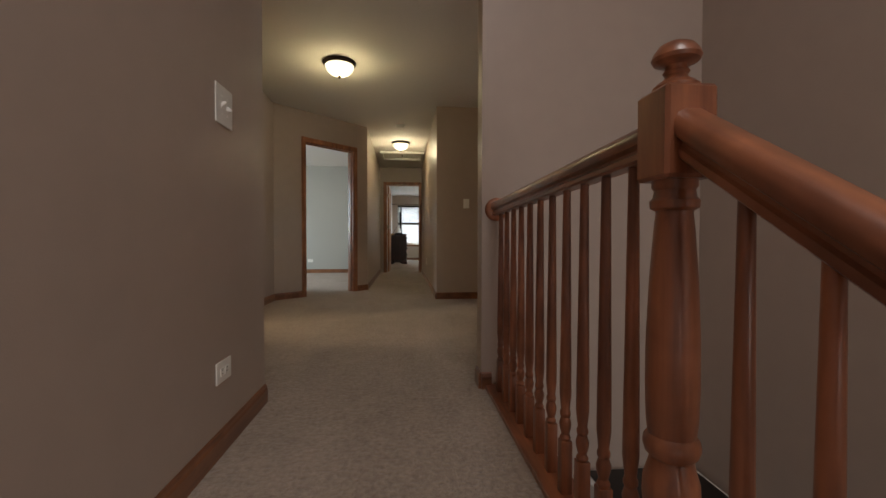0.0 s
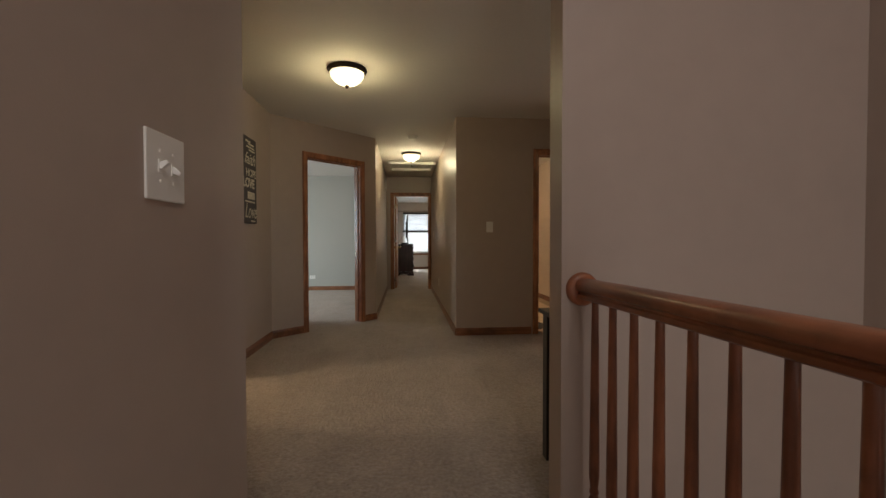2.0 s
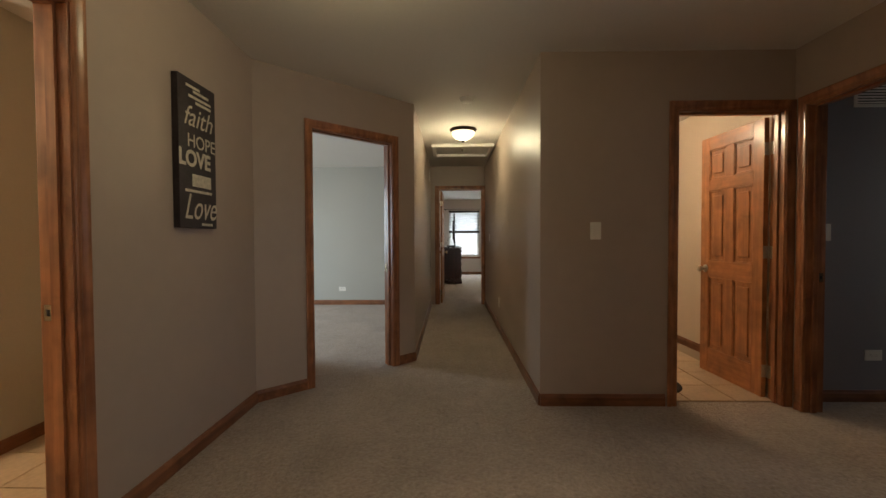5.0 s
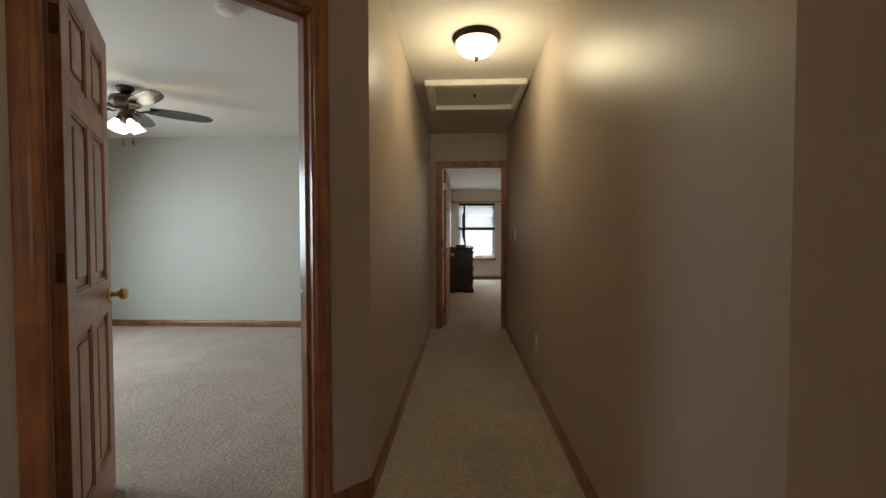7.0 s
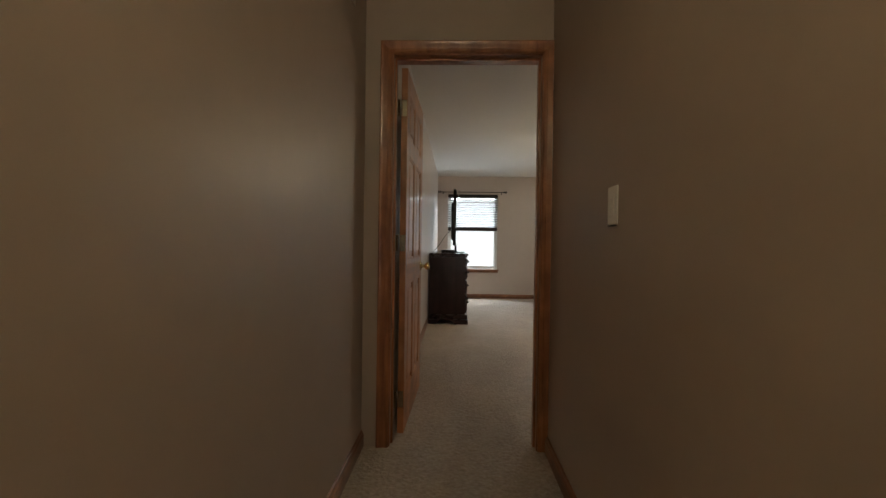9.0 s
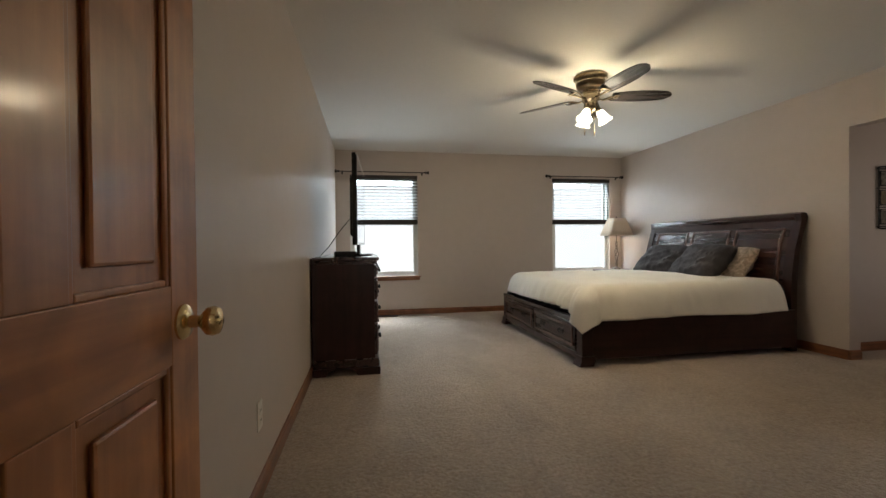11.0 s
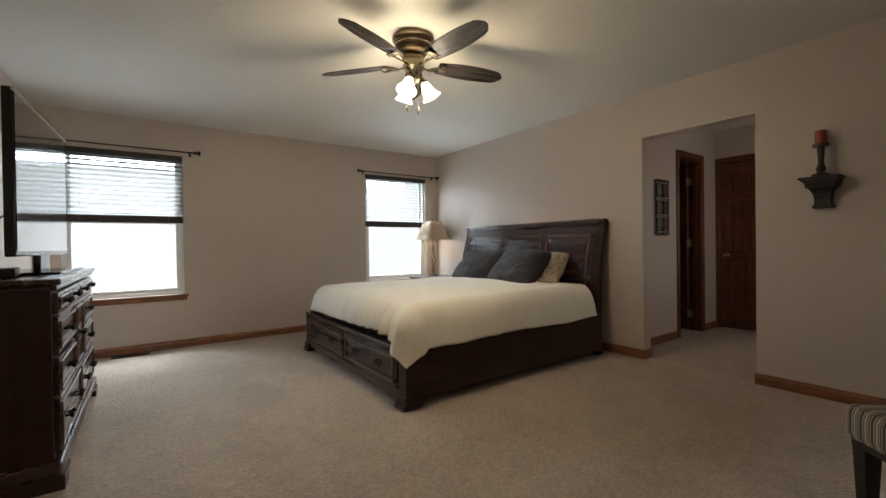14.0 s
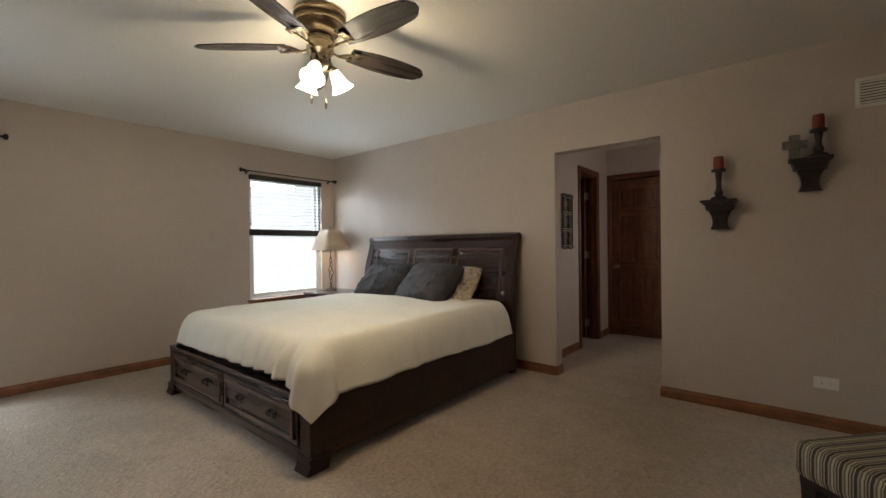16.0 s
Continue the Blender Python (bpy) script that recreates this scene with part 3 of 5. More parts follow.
def balustrade():
    t = thing("balustrade", "glossy cherry-stained wooden guard rail with turned balusters", "railing")
    part("handrail", prism(bmesh.new(), RAIL, (RX, NY + 0.044, RZ + 0.024), (RX, 2.103, RZ), (1, 0, 0)), CHERRY_Y, t, smooth=True)
    bm = lathe(bmesh.new(), [(0.058, 0), (0.058, 0.008), (0.052, 0.016), (0.045, 0.020), (0.03, 0.021)], 32, m=Matrix.Translation((RX, 2.125, RZ + 0.03)) @ Matrix.Rotation(radians(90), 4, "X"))
    part("rosette", bm, CHERRY, t, "round turned rail rosette on the wall", True)
    part("base_shoe", boxed(RX - 0.055, RX + 0.055, 0.78, 2.125, 0.0, 0.022, bevel=0.004), CHERRY_Y, t)
    part("fascia", boxed(0.568, 0.586, 0.80, 2.125, -0.25, -0.002), WHITEPAINT, t, "white painted floor edge")
    return t


def baluster_mesh(h, foot):
    """A square foot, a turned vase and a tapering round shaft."""
    bm = bmesh.new()
    q = 0.016
    box(bm, -q, q, -q, q, 0, foot, bevel=0.002)
    z = foot
    lathe(bm, [(0.014, z), (0.016, z + 0.008), (0.011, z + 0.018), (0.016, z + 0.036), (0.017, z + 0.05), (0.012, z + 0.066), (0.015, z + 0.072), (0.015, z + 0.080), (0.012, z + 0.088), (0.0165, z + 0.13), (0.016, z + 0.2), (0.0105, h)], 14)
    return bm


RAILING = balustrade()
bal = mesh_of("baluster", baluster_mesh(RZ + 0.004 - 0.022, 0.15), CHERRY, True)
for k in range(11):
    ob = new("baluster", bal)
    ob.parent = RAILING
    ob.location = (RX, 0.866 + k * 0.1155, 0.022)
    ob.scale = (1, 1, 1 + 0.026 * (1 - k / 10))


def newel():
    t = thing("newel_post", "large turned cherry-stained newel post with a mushroom finial", "newel post", pose(RX, NY, -0.012))
    part("lower_block", boxed(-0.05, 0.05, -0.05, 0.05, -0.3, 0.17, bevel=0.004), CHERRY, t)
    part("shaft", lathe(bmesh.new(), [(0.046, 0.17), (0.05, 0.185), (0.044, 0.2), (0.036, 0.225), (0.042, 0.27), (0.046, 0.32), (0.045, 0.345), (0.037, 0.372), (0.034, 0.385), (0.042, 0.393), (0.046, 0.406), (0.044, 0.418), (0.038, 0.426), (0.041, 0.455), (0.0425, 0.51), (0.042, 0.59), (0.038, 0.69), (0.032, 0.775), (0.029, 0.805), (0.03, 0.81), (0.038, 0.815), (0.039, 0.827), (0.034, 0.833), (0.032, 0.845), (0.036, 0.851), (0.036, 0.866)], 36), CHERRY, t, smooth=True)
    bm = boxed(-0.045, 0.045, -0.045, 0.045, 0.862, 1.014)
    bmesh.ops.bevel(bm, geom=[e for e in bm.edges], offset=0.006, segments=1, affect="EDGES")
    part("top_block", bm, CHERRY, t)
    part("finial", lathe(bmesh.new(), [(0.036, 1.012), (0.037, 1.02), (0.030, 1.027), (0.020, 1.033), (0.017, 1.040), (0.021, 1.045), (0.018, 1.050), (0.017, 1.056), (0.036, 1.063), (0.039, 1.069), (0.036, 1.078), (0.028, 1.089), (0.012, 1.097), (0.002, 1.099)], 32), CHERRY, t, smooth=True)


newel()


def stair_ledge():
    t = thing("stair_ledge", "white trimmed ledge with a dark top below the railing", "ledge", pose(0, 0, -0.44))
    part("body", boxed(0.96, 1.56, 1.78, 2.12, -0.3, 0.0, bevel=0.004), WHITEPAINT, t)
    part("dark_top", boxed(0.985, 1.535, 1.80, 2.095, 0.001, 0.012, bevel=0.003), BLACKWOOD, t, "dark wooden top")


stair_ledge()


def stair_rail():
    t = thing("stair_rail", "sloping cherry-stained handrail with balusters down the stairs", "railing")
    slope = 0.66
    y1 = NY - 0.04
    y0 = -1.4
    z1 = 0.888
    z0 = z1 - slope * (y1 - y0)
    part("handrail", prism(bmesh.new(), [(u * 1.05, v * 1.22 - 0.008) for u, v in RAIL], (RX, y0, z0), (RX, y1, z1), (1, 0, 0)), CHERRY_SLOPE, t, smooth=True)
    part("stringer", prism(bmesh.new(), [(-0.05, 0), (0.05, 0), (0.05, 0.32), (-0.05, 0.32)], (RX, y0, z0 - 1.18), (RX, 0.78, -0.30), (1, 0, 0)), WHITEPAINT, t, "white painted stair stringer")
    part("shoe", prism(bmesh.new(), [(-0.055, 0), (0.055, 0), (0.055, 0.022), (-0.055, 0.022)], (RX, y0, z0 - 0.86), (RX, 0.80, 0.02), (1, 0, 0)), CHERRY_SLOPE, t)
    for k in range(16):
        y = 0.586 - k * 0.117
        zt = z1 - slope * (y1 - y) + 0.006
        ob = part("baluster", baluster_mesh(0.86, 0.19), CHERRY, t, smooth=True)
        ob.location = (RX, y, zt - 0.86)


stair_rail()


# ---- ceiling fixtures ----
def flush_light(x, y):
    t = thing("ceiling_light", "lit frosted glass bowl light with a dark bronze ring", "ceiling light", pose(x, y, 2.44), "hall ceiling lights")
    part("bronze_ring", lathe(bmesh.new(), [(0.155, 0), (0.158, -0.008), (0.15, -0.018), (0.144, -0.03), (0.136, -0.034), (0.12, -0.034)], 40), BRONZE, t, "dark bronze ring", True)
    bowl = [(0.134 * math.cos(a), -0.034 - 0.093 * math.sin(a)) for a in [k * math.pi / 20 for k in range(10)]]
    ob = part("glass_bowl", lathe(bmesh.new(), bowl + [(0.012, -0.128)], 40), BOWL, t, "glowing frosted glass bowl", True)
    ob.visible_shadow = False
    part("finial", lathe(bmesh.new(), [(0.018, -0.127), (0.019, -0.134), (0.010, -0.139), (0.014, -0.147), (0.004, -0.154)], 16), BRONZE, t, "", True)


flush_light(-0.56, 4.15)
flush_light(0.0, 7.36)


def smoke_detector(x, y):
    t = thing("smoke_detector", "round white plastic smoke detector on the ceiling", "smoke detector", pose(x, y, 2.44))
    part("base", lathe(bmesh.new(), [(0.07, 0), (0.07, -0.012), (0.062, -0.014)], 28), WHITE, t, smooth=True)
    part("cover", lathe(bmesh.new(), [(0.058, -0.012), (0.056, -0.03), (0.045, -0.038), (0.02, -0.04)], 28), WHITE, t, smooth=True)


smoke_detector(0.0, 6.28)
smoke_detector(-1.40, 6.94)


def hatch():
    t = thing("attic_hatch", "white painted attic hatch with a moulded frame", "attic hatch", pose(0.02, 8.42, 2.44))
    a, b = 0.42, 0.36
    w = 0.06
    for q in ((-a, a, -b, -b + w), (-a, a, b - w, b), (-a, -a + w, -b + w, b - w), (a - w, a, -b + w, b - w)):
        part("frame_moulding", boxed(q[0], q[1], q[2], q[3], -0.05, -0.001, bevel=0.010), WHITEPAINT, t)
    part("panel", boxed(-a + w + 0.002, a - w - 0.002, -b + w + 0.002, b - w - 0.002, -0.008, -0.001), WHITEPAINT, t)
    part("pull_ring", lathe(bmesh.new(), [(0.012, -0.008), (0.012, -0.014), (0.006, -0.02), (0.008, -0.03), (0.002, -0.034)], 14), BRONZE, t, "dark pull knob", True)


hatch()


# ---- switches, outlets, vents ----
def plate_pose(x, y, z, deg):
    """Local x along the wall, local -y out of it."""
    return pose(x, y, z, 0, 0, deg)


def switch(x, y, z, deg, gangs=1, rocker=True, oversize=0.0):
    t = thing("light_switch", "white plastic light switch plate on the wall", "light switch", plate_pose(x, y, z, deg))
    w = 0.0375 + 0.023 * (gangs - 1) + oversize
    part("plate", boxed(-w, w, -0.006, -0.0005, -0.06 - oversize, 0.06 + oversize, bevel=0.0025), WHITE, t)
    for g in range(gangs):
        c = (g - (gangs - 1) / 2) * 0.046
        if rocker:
            part("rocker", boxed(c - 0.016, c + 0.016, -0.010, -0.005, -0.033, 0.033, bevel=0.002), WHITE, t)
        else:
            bm = boxed(c - 0.005, c + 0.005, -0.024, -0.005, -0.007, 0.007, bevel=0.0015)
            for v in bm.verts:
                if v.co.y < -0.015:
                    v.co.x = c + (v.co.x - c) * 0.7
                    v.co.z *= 0.55
            bmesh.ops.rotate(bm, cent=(c, -0.006, 0), matrix=Matrix.Rotation(radians(32 if g else -32), 3, "X"), verts=bm.verts)
            part("toggle", bm, WHITE, t)
            part("toggle_surround", boxed(c - 0.007, c + 0.007, -0.0075, -0.0055, -0.013, 0.013, bevel=0.0008), WHITE, t)
            for e in (-0.030, 0.030):
                part("screw", lathe(bmesh.new(), [(0.0034, 0.0), (0.0034, 0.0012), (0.0015, 0.0018)], 10, m=Matrix.Translation((c, -0.006, e)) @ Matrix.Rotation(radians(90), 4, "X")), WHITE, t)
    return t


def outlet(x, y, z, deg, wide=False):
    t = thing("wall_outlet", "white plastic power outlet on the wall", "outlet", plate_pose(x, y, z, deg))
    a, b = (0.06, 0.0375) if wide else (0.0375, 0.06)
    part("plate", boxed(-a, a, -0.006, -0.0005, -b, b, bevel=0.0025), WHITE, t)
    for s in (-0.02, 0.02):
        cx, cz = (s, 0) if wide else (0, s)
        part("socket", boxed(cx - 0.014, cx + 0.014, -0.008, -0.005, cz - 0.013, cz + 0.013, bevel=0.003), WHITE, t)
        bm = bmesh.new()
        for e in (-0.006, 0.006):
            if wide:
                box(bm, cx - 0.005, cx + 0.003, -0.0086, -0.0075, cz + e - 0.001, cz + e + 0.001)
            else:
                box(bm, cx + e - 0.001, cx + e + 0.001, -0.0086, -0.0075, cz - 0.003, cz + 0.005)
        part("slots", bm, BLACK, t)
    return t


switch(-0.59, 1.622, 1.221, 90, 2, False, 0.008)
outlet(-0.59, 1.60, 0.285, 90, True)
switch(0.844, 5.355, 1.217, 0)
outlet(0.465, 7.75, 0.36, -90)
switch(0.465, 9.0, 1.18, -90)
outlet(-2.08, 9.86, 0.28, 0, True)
outlet(-4.76, 9.3, 0.30, 90, True)
switch(2.48, 5.44, 1.2, 0)
outlet(2.83, 5.44, 0.33, 0, True)
outlet(4.18, 10.99, 0.29, -90, True)
outlet(-0.39, 11.705, 0.335, 90)


def vent(x, y, z, deg, w, h, slats=8):
    t = thing("wall_vent", "white metal air return grille on the wall", "vent", plate_pose(x, y, z, deg))
    f = 0.022
    for q in ((-w, w, -h, -h + f), (-w, w, h - f, h), (-w, -w + f, -h + f, h - f), (w - f, w, -h + f, h - f)):
        part("frame", boxed(q[0], q[1], -0.010, -0.0005, q[2], q[3], bevel=0.002), WHITEPAINT, t)
    part("backing", boxed(-w + f, w - f, -0.003, -0.0005, -h + f, h - f), BLACK, t)
    for k in range(slats):
        zc = -h + f + (k + 0.5) * (2 * h - 2 * f) / slats
        bm = boxed(-w + f, w - f, -0.008, -0.0065, zc - 0.006, zc + 0.006)
        bmesh.ops.rotate(bm, cent=(0, -0.007, zc), matrix=Matrix.Rotation(radians(30), 3, "X"), verts=bm.verts)
        part("slat", bm, WHITEPAINT, t)


vent(4.18, 10.66, 2.085, -90, 0.19, 0.09)
vent(-0.50, 9.45, 2.22, 90, 0.15, 0.09)
vent(2.85, 5.44, 2.17, 0, 0.19, 0.10)


def floor_register():
    t = thing("floor_register", "brown metal floor register in the carpet", "floor vent", pose(0.33, 16.02, 0))
    part("rim", boxed(-0.16, 0.16, -0.06, 0.06, 0.0, 0.008, bevel=0.002), BRONZE, t)
    for k in range(12):
        part("louvre", boxed(-0.14 + k * 0.0242, -0.13 + k * 0.0242, -0.045, 0.045, 0.008, 0.011), BLACK, t)


floor_register()


# ---- windows ----
SLAT = mat("grey_brown_blind_slat", (0.12, 0.115, 0.11), 0.5, var=0.02, bump=0)
_n = SLAT.node_tree
_t = _n.nodes.new("ShaderNodeBsdfTranslucent")
_t.inputs[0].default_value = (0.9, 0.9, 0.88, 1)
_m = _n.nodes.new("ShaderNodeMixShader")
_m.inputs[0].default_value = 0.12
_n.links.new(_n.nodes["Principled BSDF"].outputs[0], _m.inputs[1])
_n.links.new(_t.outputs[0], _m.inputs[2])
_n.links.new(_m.outputs[0], _n.nodes["Material Output"].inputs["Surface"])
BLIND_DARK = wood("dark_blind_wood", (0.030, 0.020, 0.016), (0.014, 0.009, 0.008), 0.5, 0, 12, 0.1)


def window(name, x0, x1, z0, z1, tilt, slats):
    """A white vinyl double-hung window in the far wall, with a wooden stool below it."""
    t = thing(name, "white vinyl double-hung window with wooden sill", "window", pose(x0, 16.12, 0), kind="structure")
    w = x1 - x0
    f = 0.03
    for q in ((0, f, z0, z1), (w - f, w, z0, z1), (f, w - f, z0, z0 + f), (f, w - f, z1 - f, z1)):
        part("window_frame", boxed(q[0], q[1], 0.035, 0.115, q[2], q[3], bevel=0.003), VINYL, t)
    zm = (z0 + z1) / 2 + 0.03
    for lo, hi, y in ((z0 + f, zm + 0.02, 0.045), (zm - 0.02, z1 - f, 0.08)):
        s = 0.04
        for q in ((f, f + s, lo, hi), (w - f - s, w - f, lo, hi), (f + s, w - f - s, lo, lo + s), (f + s, w - f - s, hi - s, hi)):
            part("sash", boxed(q[0], q[1], y, y + 0.03, q[2], q[3], bevel=0.004), VINYL, t)
        p = part("pane", boxed(f + s, w - f - s, y + 0.012, y + 0.016, lo + s, hi - s), GLASS, t)
        p.visible_shadow = False
    part("window_sill", boxed(-0.035, w + 0.035, -0.03, 0.034, z0 - 0.022, z0 - 0.001, bevel=0.004), TRIM_X, t, "stained wooden sill")
    part("apron", boxed(-0.02, w + 0.02, -0.014, -0.001, z0 - 0.065, z0 - 0.023, bevel=0.003), TRIM_X, t)
    # blind drawn half way
    b = thing("window_blind", "half-raised slatted blind with dark head and bottom rails", "blind", pose(x0, 16.12, 0))
    part("headrail", boxed(0.004, w - 0.004, -0.02, 0.032, z1 - 0.055, z1 - 0.001, bevel=0.004), BLIND_DARK, b, "dark brown wooden valance")
    bot = zm - 0.01
    part("bottom_rail", boxed(0.006, w - 0.006, -0.012, 0.03, bot, bot + 0.075, bevel=0.004), BLIND_DARK, b, "dark brown stacked bottom rail")
    for k in range(slats):
        z = bot + 0.10 + k * (z1 - 0.07 - bot - 0.10) / (slats - 1)
        bm = boxed(0.006, w - 0.006, -0.015, 0.028, z - 0.0015, z + 0.0015)
        bmesh.ops.rotate(bm, cent=(0, 0.006, z), matrix=Matrix.Rotation(radians(tilt), 3, "X"), verts=bm.verts)
        part("slat", bm, SLAT, b)
    for x in (0.14, w - 0.14):
        part("ladder_cord", tube(bmesh.new(), [(x, -0.017, bot), (x, -0.017, z1 - 0.05)], 0.0015, 5), SLAT, b)


window("window_1", -0.188, 0.812, 0.58, 2.08, 34, 13)
window("window_2", 2.972, 3.972, 0.58, 2.08, 12, 14)


def curtain_rod(x0, x1, z):
    t = thing("curtain_rod", "thin black metal curtain rod with knob finials", "curtain rod")
    y = 16.06
    part("rod", tube(bmesh.new(), [(x0, y, z), (x1, y, z)], 0.007, 10), BLACK, t, smooth=True)
    for x, s in ((x0, -1), (x1, 1)):
        m = Matrix.Translation((x, y, z)) @ Matrix.Rotation(radians(90 * s), 4, "Y")
        part("finial", lathe(bmesh.new(), [(0.010, -0.012), (0.020, -0.006), (0.020, 0.002), (0.010, 0.006), (0.010, 0.018), (0.022, 0.026), (0.026, 0.036), (0.020, 0.048), (0.004, 0.053)], 16, m=m), BLACK, t, smooth=True)
    for x in (x0 + 0.05, x1 - 0.05):
        bm = tube(bmesh.new(), [(x, 16.118, z - 0.01), (x, y, z - 0.01)], 0.005, 8)
        box(bm, x - 0.01, x + 0.01, 16.112, 16.119, z - 0.035, z + 0.015)
        part("bracket", bm, BLACK, t)


curtain_rod(-0.34, 0.93, 2.12)
curtain_rod(2.89, 4.13, 2.11)

# ---- outside: an added sun-blocking slab, the neighbour's house and the lawn ----
SIDING = mat("white_siding", (0.86, 0.89, 0.90), 0.6, var=0.02, bump=0.02)
LAWN = mat("lawn", (0.07, 0.12, 0.03), 0.9, var=0.3, scale=0.6, fine=8, bump=0.4, bscale=30)
solid("ground", boxed(-120, 120, 16.5, 200, -3.1, -3.0), LAWN, "mown green lawn", "ground")


# unseen slab added to keep the sun out of the stair opening
solid("sun_baffle", boxed(-1.6, 2.6, -5.6, -3.4, 2.44, 2.60), WHITEPAINT, "white painted slab added out of view to block the sun", "eave")


def neighbour():
    t = thing("house", "neighbouring house with white lap siding", "house", pose(0, 22.0, -3.0))
    part("wall", boxed(-6, 12, 0.02, 8, 0, 6.6), SIDING, t)
    bm = bmesh.new()
    for k in range(44):
        z = k * 0.15
        prism(bm, [(0, 0), (0.012, 0), (0.004, 0.15), (0, 0.15)], (-6, 0.02, z), (12, 0.02, z), (0, -1, 0))
    part("siding_boards", bm, SIDING, t)
    part("roof", prism(bmesh.new(), [(-0.4, 0), (8.4, 0), (4, 2.6)], (-6.3, 0, 6.6), (12.3, 0, 6.6), (0, 1, 0)), mat("grey_shingle", (0.12, 0.115, 0.11), 0.9, var=0.2, scale=8, bump=0.3, bscale=30), t, "grey shingled roof")


neighbour()


# ---- bedroom furniture ----
def bed():
    t = thing("bed", "dark espresso wooden sleigh bed with footboard drawers", "bed")
    x0, x1, y0, y1 = 1.83, 4.0, 13.10, 15.16
    # footboard
    part("footboard", boxed(x0 + 0.01, x0 + 0.06, y0 + 0.09, y1 - 0.09, 0.07, 0.37, bevel=0.004), DARKWOOD_Y, t)
    part("footboard_cap", boxed(x0 - 0.012, x0 + 0.09, y0 + 0.02, y1 - 0.02, 0.37, 0.395, bevel=0.008), DARKWOOD_Y, t)
    part("plinth", boxed(x0 - 0.004, x0 + 0.05, y0 + 0.10, y1 - 0.10, 0.045, 0.095, bevel=0.005), DARKWOOD_Y, t)
    for y in (y0, y1 - 0.1):
        bm = boxed(x0, x0 + 0.10, y, y + 0.10, 0.07, 0.37, bevel=0.005)
        part("post", bm, DARKWOOD, t)
        bm = bmesh.new()
        prism(bm, [(-0.03, 0), (0.10, 0), (0.115, 0.04), (0.115, 0.085), (-0.015, 0.085), (-0.012, 0.045)], (x0, y - 0.012, 0), (x0, y + 0.112, 0), (1, 0, 0))
        part("bracket_foot", bm, DARKWOOD, t)
    ym = (y0 + y1) / 2
    for a, b in ((y0 + 0.115, ym - 0.012), (ym + 0.012, y1 - 0.115)):
        bm = boxed(x0 - 0.008, x0 + 0.011, a, b, 0.115, 0.345, bevel=0.004)
        d = part("drawer", bm, DARKWOOD_Y, t)
        for q in ((a + 0.03, b - 0.03, 0.30, 0.32), (a + 0.03, b - 0.03, 0.14, 0.16), (a + 0.03, a + 0.05, 0.16, 0.30), (b - 0.05, b - 0.03, 0.16, 0.30)):
            part("moulding", boxed(x0 - 0.020, x0 - 0.008, q[0], q[1], q[2], q[3], bevel=0.005), SHEEN_EDGE_Y, d, "moulding with its sheen put into a lighter colour")
        for f in (0.28, 0.72):
            yc = a + (b - a) * f
            for e in (-0.035, 0.035):
                m = Matrix.Translation((x0 - 0.008, yc + e, 0.245)) @ Matrix.Rotation(radians(-90), 4, "Y")
                bm = lathe(bmesh.new(), [(0.014, 0), (0.013, 0.003), (0.006, 0.006), (0.006, 0.014), (0.008, 0.018), (0.004, 0.021)], 12, m=m)
                ring = [(x0 - 0.022 - 0.004 * math.cos(q), yc + e + 0.017 * math.sin(q), 0.229 + 0.017 * math.cos(q)) for q in [k * math.pi / 9 for k in range(19)]]
                tube(bm, ring, 0.0035, 6)
                part("ring_pull", bm, BLACK, d, "black iron ring pull", True)
    for y in (y0 + 0.012, y1 - 0.052):
        part("side_rail", boxed(x0 + 0.10, x1, y, y + 0.04, 0.05, 0.395, bevel=0.004), DARKWOOD_X, t)
    # sleigh headboard
    S = [(0.0, 0.0), (0.0, 0.55), (0.010, 0.75), (0.035, 0.95), (0.075, 1.12), (0.115, 1.23), (0.13, 1.29), (0.115, 1.325), (0.075, 1.335), (0.045, 1.32), (0.05, 1.285), (0.055, 1.25), (0.03, 1.15), (-0.02, 0.98), (-0.05, 0.8), (-0.065, 0.55), (-0.07, 0.0)]
    S = [(u, v * 0.985) for u, v in S]
    for y in (y0 + 0.045, y1 + 0.02):
        part("headboard_post", prism(bmesh.new(), S, (x1 + 0.05, y, 0), (x1 + 0.05, y + 0.09, 0), (1, 0, 0)), DARKWOOD, t)
    P = [(-0.045 + 0.0, 0.35), (-0.045, 0.6), (-0.035, 0.8), (-0.005, 0.98), (0.035, 1.12), (0.058, 1.2), (0.078, 1.2), (0.05, 1.1), (0.015, 0.95), (-0.01, 0.75), (-0.015, 0.35)]
    ya, yb = y0 + 0.10, y1 + 0.02
    part("headboard_back", prism(bmesh.new(), P, (x1 + 0.055, ya, 0), (x1 + 0.055, yb, 0), (1, 0, 0)), DARKWOOD_Y, t)
    part("top_roll", prism(bmesh.new(), [(0.045, 1.17), (0.05, 1.24), (0.035, 1.27), (0.045, 1.305), (0.075, 1.318), (0.12, 1.30), (0.128, 1.26), (0.09, 1.16)], (x1 + 0.05, ya, 0), (x1 + 0.05, yb, 0), (1, 0, 0)), DARKWOOD_Y, t)
    n = 3
    span = (yb - ya - 0.10) / n
